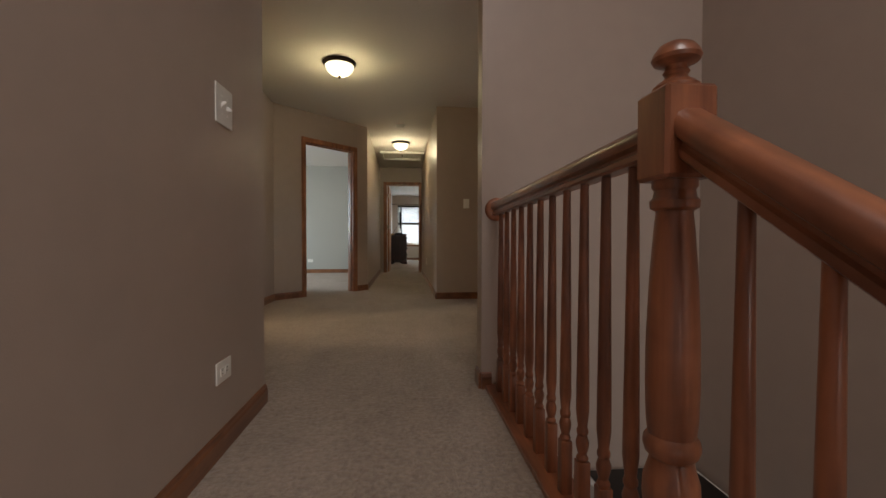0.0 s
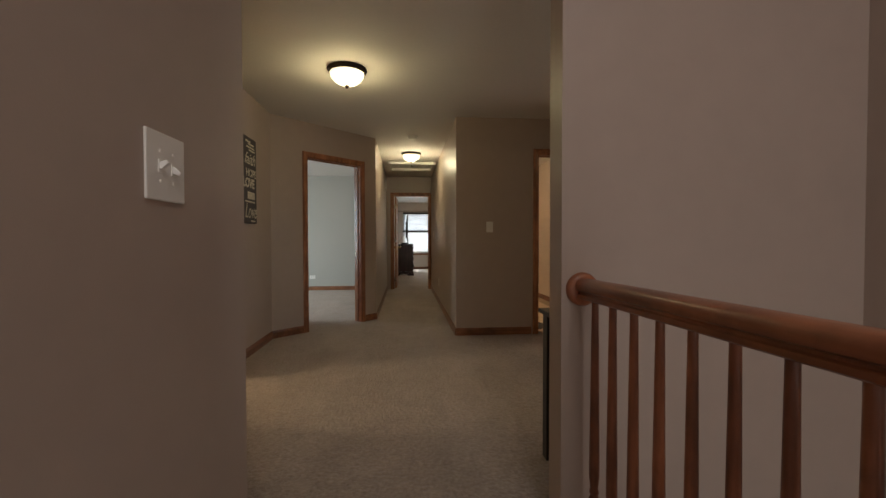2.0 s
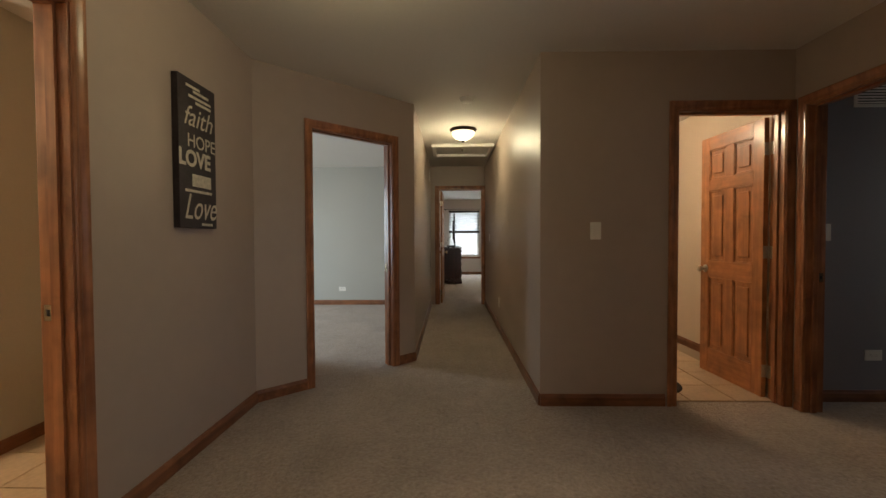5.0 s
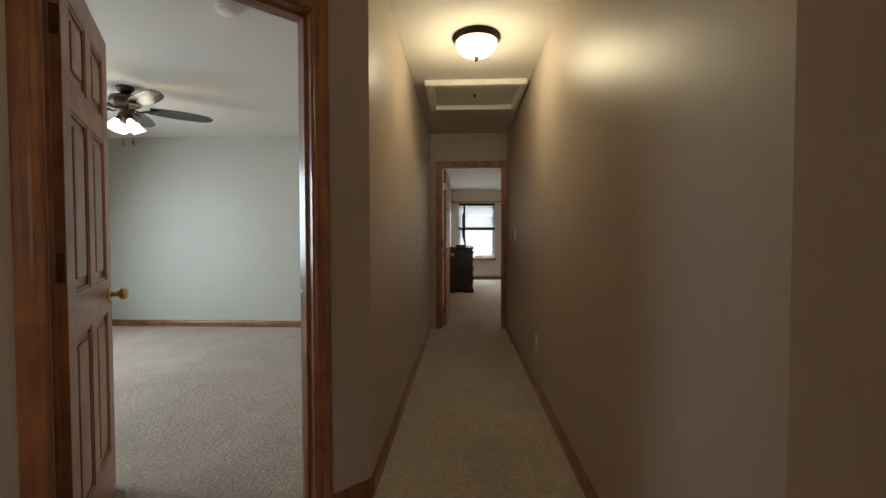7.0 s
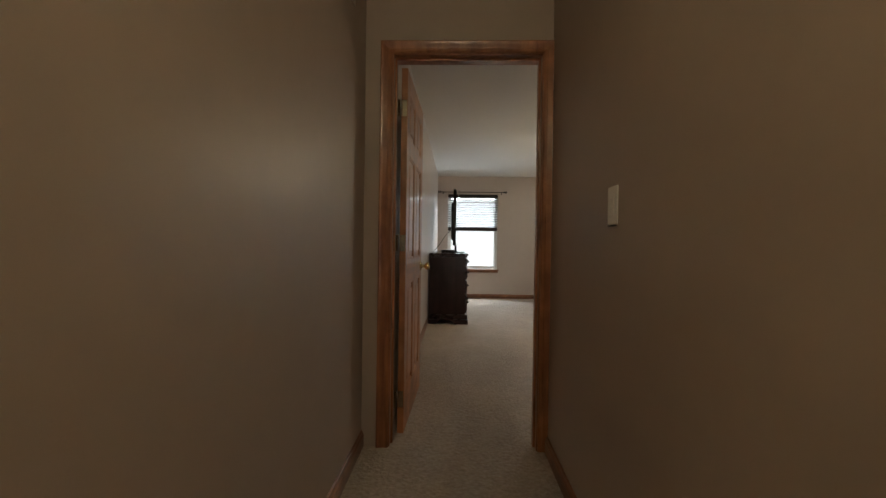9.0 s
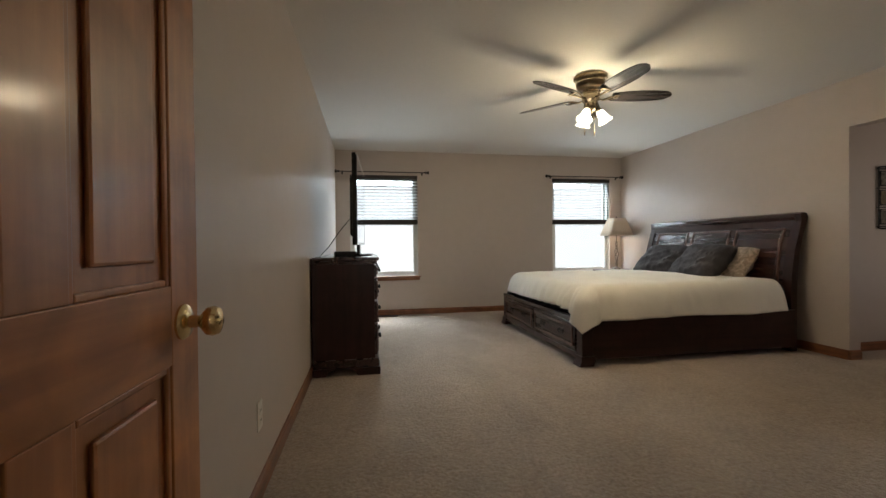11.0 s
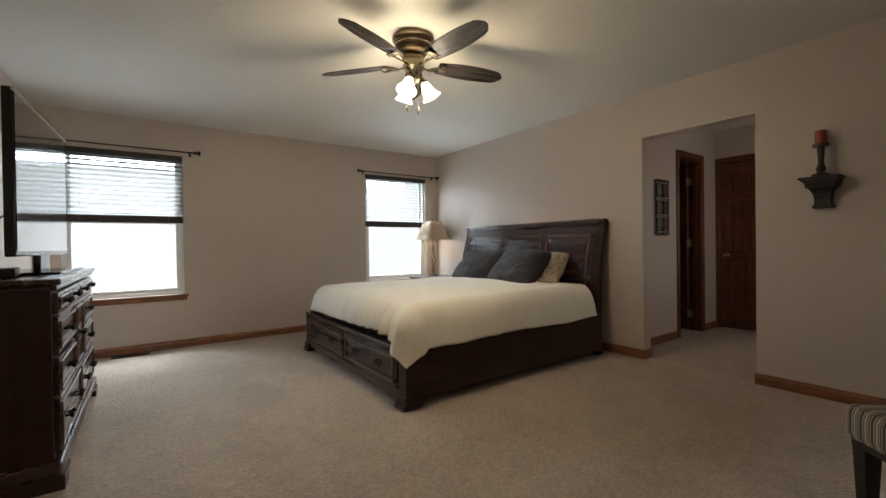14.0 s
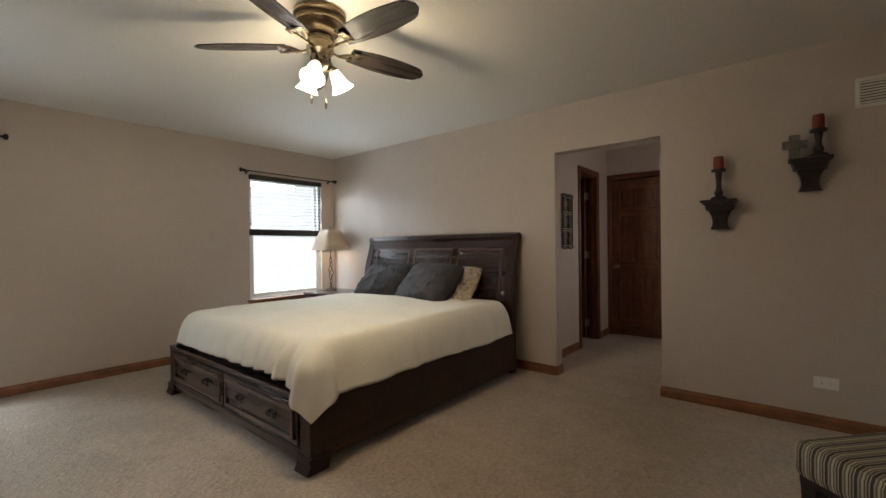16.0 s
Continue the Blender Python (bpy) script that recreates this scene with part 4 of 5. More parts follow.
    for k in range(n):
        a, b = ya + 0.09 + k * span, ya + 0.05 + (k + 1) * span - 0.03
        # each panel: a rounded moulding round a slightly raised field, leaning with the board
        def lean(z):
            return x1 + 0.055 + np.interp(z, [0.6, 0.8, 0.98, 1.12, 1.2], [-0.045, -0.035, -0.005, 0.035, 0.058])

        def follow(za, zb, q0, q1, proud):
            bm = bmesh.new()
            rows = []
            e = min(0.006, (q1 - q0) / 4)
            for i in range(9):
                z = za + (zb - za) * i / 8
                p = proud * (0.55 if i in (0, 8) else 1.0)
                xs = lean(z)
                rows.append([bm.verts.new((xs - d, y, z)) for d, y in ((-0.004, q0), (p * 0.5, q0), (p, q0 + e), (p, q1 - e), (p * 0.5, q1), (-0.004, q1))])
            for r0, r1 in zip(rows, rows[1:]):
                for i in range(6):
                    bm.faces.new((r0[i], r0[(i + 1) % 6], r1[(i + 1) % 6], r1[i]))
            bm.faces.new(rows[0])
            bm.faces.new(rows[-1])
            return bm
        fw = 0.020
        part("panel", follow(0.66, 1.135, a + 0.045, b - 0.045, 0.006), DARKWOOD_Y, t)
        for za, zb, q0, q1 in ((1.145, 1.145 + fw, a, b), (0.63, 0.63 + fw, a, b), (0.63 + fw, 1.145, a, a + fw), (0.63 + fw, 1.145, b - fw, b)):
            part("panel_moulding", follow(za, zb, q0, q1, 0.016), SHEEN_EDGE, t, "moulding with its sheen put into a lighter colour")
    return t


bed()

FLEECE = mat("cream_fleece", (0.82, 0.78, 0.705), 0.95, var=0.05, scale=4, fine=120, bump=0.35, bscale=240, spec=0.1)
GREYCOTTON = mat("charcoal_cotton", (0.052, 0.047, 0.050), 0.85, var=0.15, scale=12, bump=0.2, bscale=400, spec=0.2)
MATTRESS = mat("navy_sheet", (0.045, 0.045, 0.056), 0.85, var=0.15, bump=0.2, bscale=60)
bed_mattress = solid("mattress", boxed(1.96, 4.0, 13.18, 15.08, 0.36, 0.64, bevel=0.07), MATTRESS, "mattress in dark navy sheets on the bed", "mattress", "", True)


def tucked_sheet():
    """Crumpled sheet bulging out between the foot of the mattress and the footboard."""
    bm = bmesh.new()
    rows = []
    for i in range(13):
        row = []
        for j in range(121):
            y = 13.25 + 1.76 * j / 120
            s = i / 12
            bulge = 0.046 * math.sin(math.pi * s) + 0.028 * noise.noise((y * 9, s * 2.5, 1.0)) + 0.018 * noise.noise((y * 24, s * 5, 4.0))
            ends = min(1.0, (y - 13.25) / 0.05, (15.01 - y) / 0.05)
            row.append(bm.verts.new((1.945 - max(bulge, -0.01) * ends, y, 0.375 + 0.20 * s + 0.012 * noise.noise((y * 7, s * 3, 9.0)))))
        rows.append(row)
    for r0, r1 in zip(rows, rows[1:]):
        for j in range(120):
            bm.faces.new((r0[j], r0[j + 1], r1[j + 1], r1[j]))
    ob = part("sheet", bm, MATTRESS, bed_mattress, "crumpled dark navy sheet", True)
    ob.modifiers.new("thick", "SOLIDIFY").thickness = 0.004


tucked_sheet()


def blanket():
    """A fleece blanket over the mattress: flat on top, rounded over the edges, hanging in soft folds, its corners falling lowest."""
    bm = bmesh.new()
    xa, xb, ya, yb, top = 1.890, 3.88, 13.15, 15.11, 0.668
    drop_f, drop_s, R = 0.165, 0.235, 0.11
    nu, nv = 110, 130
    wv = yb - ya
    grid = []
    for i in range(nu + 1):
        row = []
        for j in range(nv + 1):
            v = j / nv * (wv + 2 * drop_s) - drop_s
            foot = drop_f + 0.03 * min(1.0, max(0.0, v / wv)) + 0.06 * max(0.0, 1 - max(v, 0.0) / 0.4) ** 2
            u = i / nu * (xb - xa + foot) - foot
            near = v < wv / 2
            eu = max(0.0, R - u)
            ev = max(0.0, R - v) if near else max(0.0, v - wv + R)
            e = math.hypot(eu, ev)
            flat = e
            if e > 0.36:
                e = 0.36 + 0.45 * (e - 0.36)
            bx = xa + R if eu else xa + u
            by = ((ya + R) if near else (yb - R)) if ev else ya + v
            if e < R * math.pi / 2:
                out, down = R * math.sin(e / R), R * (1 - math.cos(e / R))
            else:
                out, down = R, R + e - R * math.pi / 2
            hang = min(1.0, max(0.0, down) / 0.13)
            if e > 0:
                cu, cv = eu / flat, ev / flat
                turn = math.atan2(ev, eu) * 0.26
                along = max(v - R, 0.0) if near else max(wv - R - v, 0.0) + 5.0
                along -= turn + max(u - R, 0.0)
                corner = 1 - 1.4 * cu * cv
                folds = corner * (math.sin(along * 44 + 2.2 * math.sin(along * 4.3)) * (0.002 + 0.028 * cu * max(0.0, 1 - v / 1.3)) * (0.55 + 0.9 * noise.noise((along * 5, 3.0, 0.5))) + noise.noise((along * 6, down * 2, 2.0)) * 0.022 + noise.noise((along * 14, down * 3, 6.0)) * 0.008)
                out += (0.26 * max(0.0, down - 0.05) + folds) * hang + (0.07 * cu * cv + 0.05 * cu * max(0.0, 1 - max(v, 0.0) / 0.35)) * hang * (1 if near else 0)
                down += noise.noise((along * 2.3, 0.5, 7.0)) * 0.018 * hang * corner + (0.08 if near else 0.02) * cu * cv * max(0.0, e - 0.15)/0.3
            else:
                cu = cv = 0.0
            x = bx - out * cu
            y = by - out * cv if near else by + out * cv
            crown = 0.022 * math.sin(math.pi * min(max(v / wv, 0), 1)) * min(1.0, max(u, 0) / 0.5)
            wave = noise.noise((x * 2.1, y * 2.1, 3.0)) * 0.016 + noise.noise((x * 6, y * 4, 1.0)) * 0.006
            row.append(bm.verts.new((x, y, top - down + (crown + wave) * (1 - hang))))
        grid.append(row)
    for i in range(nu):
        for j in range(nv):
            bm.faces.new((grid[i][j], grid[i + 1][j], grid[i + 1][j + 1], grid[i][j + 1]))
    ob = solid("blanket", bm, FLEECE, "cream fleece blanket spread over the bed", "blanket", "", True)
    s = ob.modifiers.new("thick", "SOLIDIFY")
    s.thickness = 0.008
    s.offset = 1


blanket()


def pillow(name, m, w, h, d, material, label):
    bm = bmesh.new()
    n = 34
    for sgn in (1, -1):
        g = []
        for i in range(n + 1):
            row = []
            for j in range(n + 1):
                a, b = i / n * 2 - 1, j / n * 2 - 1
                e = max(0.0, (1 - a ** 4) * (1 - b ** 4)) ** 0.5
                pull = 1 - 0.07 * (a * a + b * b - a * a * b * b)
                wr = noise.noise((a * 2.5 + w * 9, b * 2.5, sgn * 2.0)) * 0.024 + abs(noise.noise((a * 3 + b * 2, b * 7 + h, 4.0))) * 0.035
                row.append(bm.verts.new((a * w / 2 * pull, b * h / 2 * pull, sgn * e * (d / 2 + wr))))
            g.append(row)
        for i in range(n):
            for j in range(n):
                bm.faces.new((g[i][j], g[i + 1][j], g[i + 1][j + 1], g[i][j + 1]))
    bmesh.ops.remove_doubles(bm, verts=bm.verts, dist=0.0005)
    ob = solid(name, bm, material, label, "pillow", "", True)
    ob.matrix_basis = m


PATTERN = mat("beige_floral_cotton", (0.42, 0.34, 0.27), 0.9, var=0.45, scale=22, fine=40, bump=0.2, bscale=300)
pillow("pillow", pose(3.78, 14.62, 0.80, 0, -44, 4), 0.54, 0.76, 0.21, GREYCOTTON, "charcoal cotton pillow leaning on the headboard")
pillow("pillow", pose(3.74, 13.97, 0.80, 0, -46, -10), 0.55, 0.78, 0.22, GREYCOTTON, "crumpled charcoal cotton pillow leaning on the headboard")
pillow("pillow", pose(3.91, 13.84, 0.79, 0, -52, 0), 0.48, 0.72, 0.16, PATTERN, "beige floral pillow behind the dark pillows")
pillow("pillow", pose(3.92, 14.60, 0.79, 0, -55, 0), 0.48, 0.72, 0.14, PATTERN, "beige floral pillow behind the dark pillows")


def dresser():
    t = thing("dresser", "dark espresso wooden dresser with many small drawers", "dresser")
    x0, x1, y0, y1, h = -0.375, 0.135, 13.27, 14.83, 0.945
    part("carcass", boxed(x0, x1 - 0.02, y0 + 0.02, y1 - 0.02, 0.09, h - 0.05, bevel=0.004), DARKWOOD, t)
    part("top", boxed(x0, x1 + 0.02, y0 - 0.01, y1 + 0.01, h - 0.028, h, bevel=0.008), DARKWOOD_Y, t)
    part("cornice", boxed(x0, x1 + 0.004, y0 + 0.004, y1 - 0.004, h - 0.055, h - 0.028, bevel=0.008), DARKWOOD_Y, t)
    part("base_moulding", boxed(x0, x1 + 0.012, y0, y1, 0.06, 0.125, bevel=0.010), DARKWOOD_Y, t)
    for y, s in ((y0 - 0.008, 1), (y1 + 0.008, -1)):
        bm = bmesh.new()
        prism(bm, [(0, 0), (0.11, 0), (0.13, 0.04), (0.19, 0.06), (0, 0.06)], (x1 + 0.02, y, 0), (x1 - 0.06, y, 0), (0, s, 0))
        prism(bm, [(0, 0), (-0.10, 0), (-0.13, 0.045), (-0.19, 0.06), (0, 0.06)], (x1 - 0.06, y, 0), (x1 - 0.06, y + s * 0.03, 0), (1, 0, 0))
        part("bracket_foot", bm, DARKWOOD, t)
        bm = bmesh.new()
        prism(bm, [(0, 0), (0.10, 0), (0.13, 0.045), (0.19, 0.06), (0, 0.06)], (x0, y, 0), (x0, y + s * 0.03, 0), (1, 0, 0))
        part("bracket_foot", bm, DARKWOOD, t)
    lo, hi = y0 + 0.05, y1 - 0.05
    third = 0.385
    fronts = [(0, 0.5, 0.78, 0.878, 2), (0.5, 1, 0.78, 0.878, 2)]
    fronts += [(p, q, za, zb, 1) for p, q in ((0, third), (1 - third, 1)) for za, zb in ((0.595, 0.765), (0.405, 0.58))]
    fronts += [(third, 1 - third, 0.405, 0.765, 1), (0, 0.5, 0.145, 0.39, 2), (0.5, 1, 0.145, 0.39, 2)]
    for p, q, za, zb, pulls in fronts:
        a, b = lo + (hi - lo) * p + 0.009, lo + (hi - lo) * q - 0.009
        d = part("drawer", boxed(x1 - 0.02, x1, a, b, za, zb, bevel=0.004), DARKWOOD_Y, t)
        i = 0.020
        for r in ((a + i, b - i, zb - i - 0.014, zb - i), (a + i, b - i, za + i, za + i + 0.014), (a + i, a + i + 0.014, za + i + 0.014, zb - i - 0.014), (b - i - 0.014, b - i, za + i + 0.014, zb - i - 0.014)):
            part("moulding", boxed(x1, x1 + 0.010, *r, bevel=0.004), SHEEN_EDGE_Y, d, "moulding with its sheen put into a lighter colour")
        for f in ((0.5,) if pulls == 1 else (0.25, 0.75)):
            yc = a + (b - a) * f
            for e in (-0.03, 0.03):
                m = Matrix.Translation((x1, yc + e, (za + zb) / 2)) @ Matrix.Rotation(radians(90), 4, "Y")
                part("knob", lathe(bmesh.new(), [(0.008, 0), (0.006, 0.014), (0.014, 0.022), (0.016, 0.03), (0.008, 0.036)], 12, m=m), BLACK, d, "black metal knob", True)
    for p in (third, 1 - third):
        yc = lo + (hi - lo) * p
        part("divider", boxed(x1 - 0.018, x1 + 0.002, yc - 0.008, yc + 0.008, 0.40, 0.77, bevel=0.002), DARKWOOD, t)
    part("front_bead", boxed(x1 - 0.018, x1 + 0.006, lo, hi, 0.768, 0.778, bevel=0.002), SHEEN_EDGE_Y, t)
    part("front_bead", boxed(x1 - 0.018, x1 + 0.006, lo, hi, 0.393, 0.402, bevel=0.002), SHEEN_EDGE_Y, t)


dresser()


def television():
    t = thing("television", "large black flat-screen television on a stand", "television", pose(-0.015, 14.03, 0.945, 0, 0, -2.5))
    part("panel", boxed(-0.022, 0.018, -0.57, 0.57, 0.10, 0.885, bevel=0.008), BLACKGLOSS, t)
    part("screen", boxed(0.0185, 0.0205, -0.55, 0.55, 0.125, 0.865), SCREEN, t, "glossy black screen")
    part("bezel", boxed(0.012, 0.023, -0.572, 0.572, 0.868, 0.884, bevel=0.002), NICKEL, t, "bright silver bezel edge")
    part("bezel", boxed(0.012, 0.022, 0.556, 0.572, 0.115, 0.868, bevel=0.002), BLACKGLOSS, t)
    part("back_housing", boxed(-0.06, -0.022, -0.35, 0.35, 0.18, 0.72, bevel=0.02), BLACKGLOSS, t)
    part("neck", boxed(-0.02, 0.012, -0.10, 0.10, 0.015, 0.12, bevel=0.004), BLACKGLOSS, t)
    part("foot", boxed(-0.13, 0.13, -0.33, 0.33, 0.0, 0.016, bevel=0.006), BLACKGLOSS, t)
    c = [Vector((-0.06, -0.25, 0.35)), Vector((-0.16, -0.30, 0.22)), Vector((-0.24, -0.36, 0.09)), Vector((-0.31, -0.40, 0.01))]
    part("cable", tube(bmesh.new(), c, 0.004, 6), BLACK, t)


television()


def cable_box():
    t = thing("cable_box", "small black cable box on the dresser", "cable box", pose(-0.13, 13.58, 0.945, 0, 0, 6))
    part("case", boxed(-0.09, 0.09, -0.12, 0.12, 0.004, 0.045, bevel=0.004), BLACK, t)
    for x in (-0.07, 0.05):
        for y in (-0.10, 0.08):
            part("rubber_foot", boxed(x, x + 0.02, y, y + 0.02, 0, 0.004), BLACK, t)


cable_box()


def nightstand():
    t = thing("nightstand", "dark espresso wooden nightstand", "nightstand", pose(3.86, 15.66, 0))
    part("carcass", boxed(-0.25, 0.29, -0.28, 0.28, 0.06, 0.60, bevel=0.004), DARKWOOD, t)
    part("top", boxed(-0.28, 0.30, -0.31, 0.31, 0.60, 0.628, bevel=0.008), DARKWOOD_Y, t)
    part("cornice", boxed(-0.265, 0.295, -0.295, 0.295, 0.578, 0.60, bevel=0.006), DARKWOOD_Y, t)
    for za, zb in ((0.40, 0.57), (0.24, 0.39), (0.08, 0.23)):
        d = part("drawer", boxed(-0.268, -0.25, -0.25, 0.25, za, zb, bevel=0.004), DARKWOOD_Y, t)
        for e in (-0.09, 0.09):
            m = Matrix.Translation((-0.268, e, (za + zb) / 2)) @ Matrix.Rotation(radians(-90), 4, "Y")
            part("knob", lathe(bmesh.new(), [(0.008, 0), (0.006, 0.012), (0.014, 0.02), (0.008, 0.03)], 12, m=m), BLACK, d, "", True)
    for x in (-0.24, 0.22):
        for y in (-0.27, 0.21):
            part("foot", boxed(x, x + 0.06, y, y + 0.06, 0, 0.06, bevel=0.004), DARKWOOD, t)


nightstand()


def table_lamp():
    t = thing("table_lamp", "lit table lamp with a twisted iron base and beige square shade", "table lamp", pose(3.93, 15.86, 0.628))
    part("base", lathe(bmesh.new(), [(0.075, 0), (0.075, 0.008), (0.06, 0.02), (0.025, 0.032), (0.012, 0.045)], 24), BRONZE, t, "dark bronze foot", True)
    for k in range(3):
        pts = []
        for i in range(25):
            s = i / 24
            a = 2 * math.pi * (k / 3 + 1.2 * s)
            r = 0.008 + 0.024 * math.sin(math.pi * s) * (0.7 + 0.3 * math.cos(4 * math.pi * s))
            pts.append((r * math.cos(a), r * math.sin(a), 0.04 + 0.40 * s))
        part("twisted_bar", tube(bmesh.new(), pts, 0.005, 8), BRONZE, t, "", True)
    part("stem", tube(bmesh.new(), [(0, 0, 0.43), (0, 0, 0.80)], 0.006, 8), BRONZE, t)
    bm = bmesh.new()
    sh = [(0.222, 0.53), (0.188, 0.62), (0.145, 0.73), (0.118, 0.80)]
    def corner(k):
        c, q = math.cos(2 * math.pi * k / 40), math.sin(2 * math.pi * k / 40)
        f = 1.06 / (c ** 6 + q ** 6) ** (1 / 6) * 0.86
        return c * f, q * f
    rings = [[bm.verts.new((r * corner(k)[0], r * corner(k)[1], z)) for k in range(40)] for r, z in sh]
    for a, b in zip(rings, rings[1:]):
        for k in range(40):
            bm.faces.new((a[k], a[(k + 1) % 40], b[(k + 1) % 40], b[k]))
    cloth = mat("beige_linen", (0.64, 0.50, 0.38), 0.9, var=0.06, scale=10, fine=200, bump=0.15, bscale=500)
    ob = part("shade", bm, cloth, t, "beige linen cone shade", True)
    s = ob.modifiers.new("thick", "SOLIDIFY")
    s.thickness = 0.003
    part("finial", lathe(bmesh.new(), [(0.008, 0.80), (0.012, 0.81), (0.004, 0.83)], 12), BRONZE, t, "", True)
    bulb("lamp_bulb", (3.93, 15.86, 1.25), 2.6, (1.0, 0.82, 0.55), 0.03)


table_lamp()


def ceiling_fan(name, m, hub, blade_mat, label, spin, shades, hugging=True):
    """A five-bladed fan: either a drum close under the ceiling or a bulging motor on a short rod."""
    t = thing(name, label, "ceiling fan", m)
    zs = 1.15

    def tall(bm):
        bmesh.ops.scale(bm, vec=(1, 1, zs), verts=bm.verts)
        return bm
    if hugging:
        drum = [(0.128, 0), (0.137, -0.006), (0.137, -0.022), (0.124, -0.027), (0.119, -0.034), (0.117, -0.068), (0.110, -0.084), (0.092, -0.096), (0.06, -0.104)]
        part("canopy", tall(lathe(bmesh.new(), drum, 36)), AGED, t, "aged brass motor drum", True)
        part("trim_ring", tall(lathe(bmesh.new(), [(0.118, -0.046), (0.121, -0.048), (0.121, -0.054), (0.118, -0.056)], 36)), hub, t, "", True)
        part("motor_band", tall(lathe(bmesh.new(), [(0.058, -0.102), (0.068, -0.108), (0.070, -0.118), (0.062, -0.122), (0.060, -0.132), (0.068, -0.138), (0.068, -0.15), (0.072, -0.158), (0.072, -0.178), (0.06, -0.188), (0.05, -0.20)], 30)), hub, t, "", True)
    else:
        part("canopy", tall(lathe(bmesh.new(), [(0.062, 0), (0.066, -0.006), (0.064, -0.022), (0.046, -0.040), (0.026, -0.052)], 30)), hub, t, "dark bronze ceiling canopy", True)
        part("motor_housing", tall(lathe(bmesh.new(), [(0.024, -0.050), (0.030, -0.060), (0.075, -0.066), (0.105, -0.076), (0.118, -0.092), (0.118, -0.118), (0.108, -0.134), (0.084, -0.148), (0.066, -0.156), (0.066, -0.18), (0.05, -0.20)], 36)), hub, t, "", True)
    part("switch_housing", tall(lathe(bmesh.new(), [(0.052, -0.198), (0.056, -0.21), (0.054, -0.24), (0.04, -0.256), (0.02, -0.262), (0.008, -0.275)], 26)), hub, t, "", True)
    for k in range(5):
        a = radians(spin + 72 * k)
        arm = bmesh.new()
        tube(arm, [(0.06, 0, -0.165), (0.10, 0, -0.175), (0.15, 0.02, -0.163), (0.21, 0.035, -0.160)], 0.007, 8)
        tube(arm, [(0.10, 0, -0.175), (0.15, -0.02, -0.163), (0.21, -0.035, -0.160)], 0.007, 8)
        box(arm, 0.18, 0.23, -0.05, 0.05, -0.164, -0.158, bevel=0.003)
        part("blade_iron", tall(arm), hub, t, "", True, m=Matrix.Rotation(a, 4, "Z"))
        bm = bmesh.new()
        n = 18
        top, bot = [], []
        out = []
        for i in range(n + 1):
            s = i / n
            x = 0.17 + 0.49 * s
            w = 0.052 + 0.020 * math.sin(math.pi * min(1, s * 1.05))
            if s > 0.86:
                w *= math.sqrt(max(0.0, 1 - ((s - 0.86) / 0.145) ** 2))
            out.append((x, w))
        pts = [(x, w) for x, w in out] + [(x, -w) for x, w in reversed(out)]
        for x, y in pts:
            tilt = -y * math.tan(radians(12))
            top.append(bm.verts.new((x, y, -0.150 + tilt)))
            bot.append(bm.verts.new((x, y, -0.156 + tilt)))
        bm.faces.new(top)
        bm.faces.new(list(reversed(bot)))
        for i in range(len(pts)):
            j = (i + 1) % len(pts)
            bm.faces.new((top[i], bot[i], bot[j], top[j]))
        part("blade", tall(bm), blade_mat, t, "dark wooden blade", m=Matrix.Rotation(a, 4, "Z"))
    for k in range(shades):
        a = radians(-25 + 360 / shades * k)
        mm = Matrix.Rotation(a, 4, "Z") @ Matrix.Translation((0.05, 0, -0.225 * zs)) @ Matrix.Rotation(radians(-28), 4, "Y") @ Matrix.Diagonal((0.96, 0.96, 1.0, 1) if shades == 3 else (0.84, 0.84, 0.84, 1))
        part("lamp_arm", lathe(bmesh.new(), [(0.012, 0.01), (0.014, -0.02), (0.026, -0.03), (0.026, -0.045)], 16), hub, t, "", True, m=mm)
        bm = bmesh.new()
        prof = [(0.024, -0.042), (0.032, -0.06), (0.038, -0.085), (0.044, -0.11), (0.056, -0.135), (0.066, -0.145)]
        rings = [[bm.verts.new((r * math.cos(2 * math.pi * q / 24), r * math.sin(2 * math.pi * q / 24), z)) for q in range(24)] for r, z in prof]
        for r0, r1 in zip(rings, rings[1:]):
            for q in range(24):
                bm.faces.new((r0[q], r0[(q + 1) % 24], r1[(q + 1) % 24], r1[q]))
        ob = part("glass_shade", bm, SHADE_GLASS, t, "glowing frosted bell glass", True, m=mm)
        ob.visible_shadow = False
        loc = m @ mm @ Vector((0, 0, -0.10))
        big = name == "ceiling_fan"
        bulb("fan_bulb", loc, 7.2 if big else 1.3, (1.0, 0.83, 0.54), 0.03)
        d = bpy.data.lights.new("fan_spot", "SPOT")
        d.energy, d.color, d.shadow_soft_size, d.spot_size, d.spot_blend = 6.8 if big else 1.0, (1.0, 0.82, 0.58), 0.04, radians(165), 1.0
        new("fan_spot", d).matrix_world = m @ mm.normalized() @ Matrix.Translation((0, 0, -0.12))
    for e in (-0.045, 0.045):
        bm = tube(bmesh.new(), [(e, 0.02, -0.25), (e, 0.02, -0.39)], 0.0015, 5)
        lathe(bm, [(0.003, -0.385), (0.007, -0.40), (0.006, -0.425), (0.002, -0.43)], 10, at=(e, 0.02, 0))
        part("pull_chain", tall(bm), hub, t)
    return t


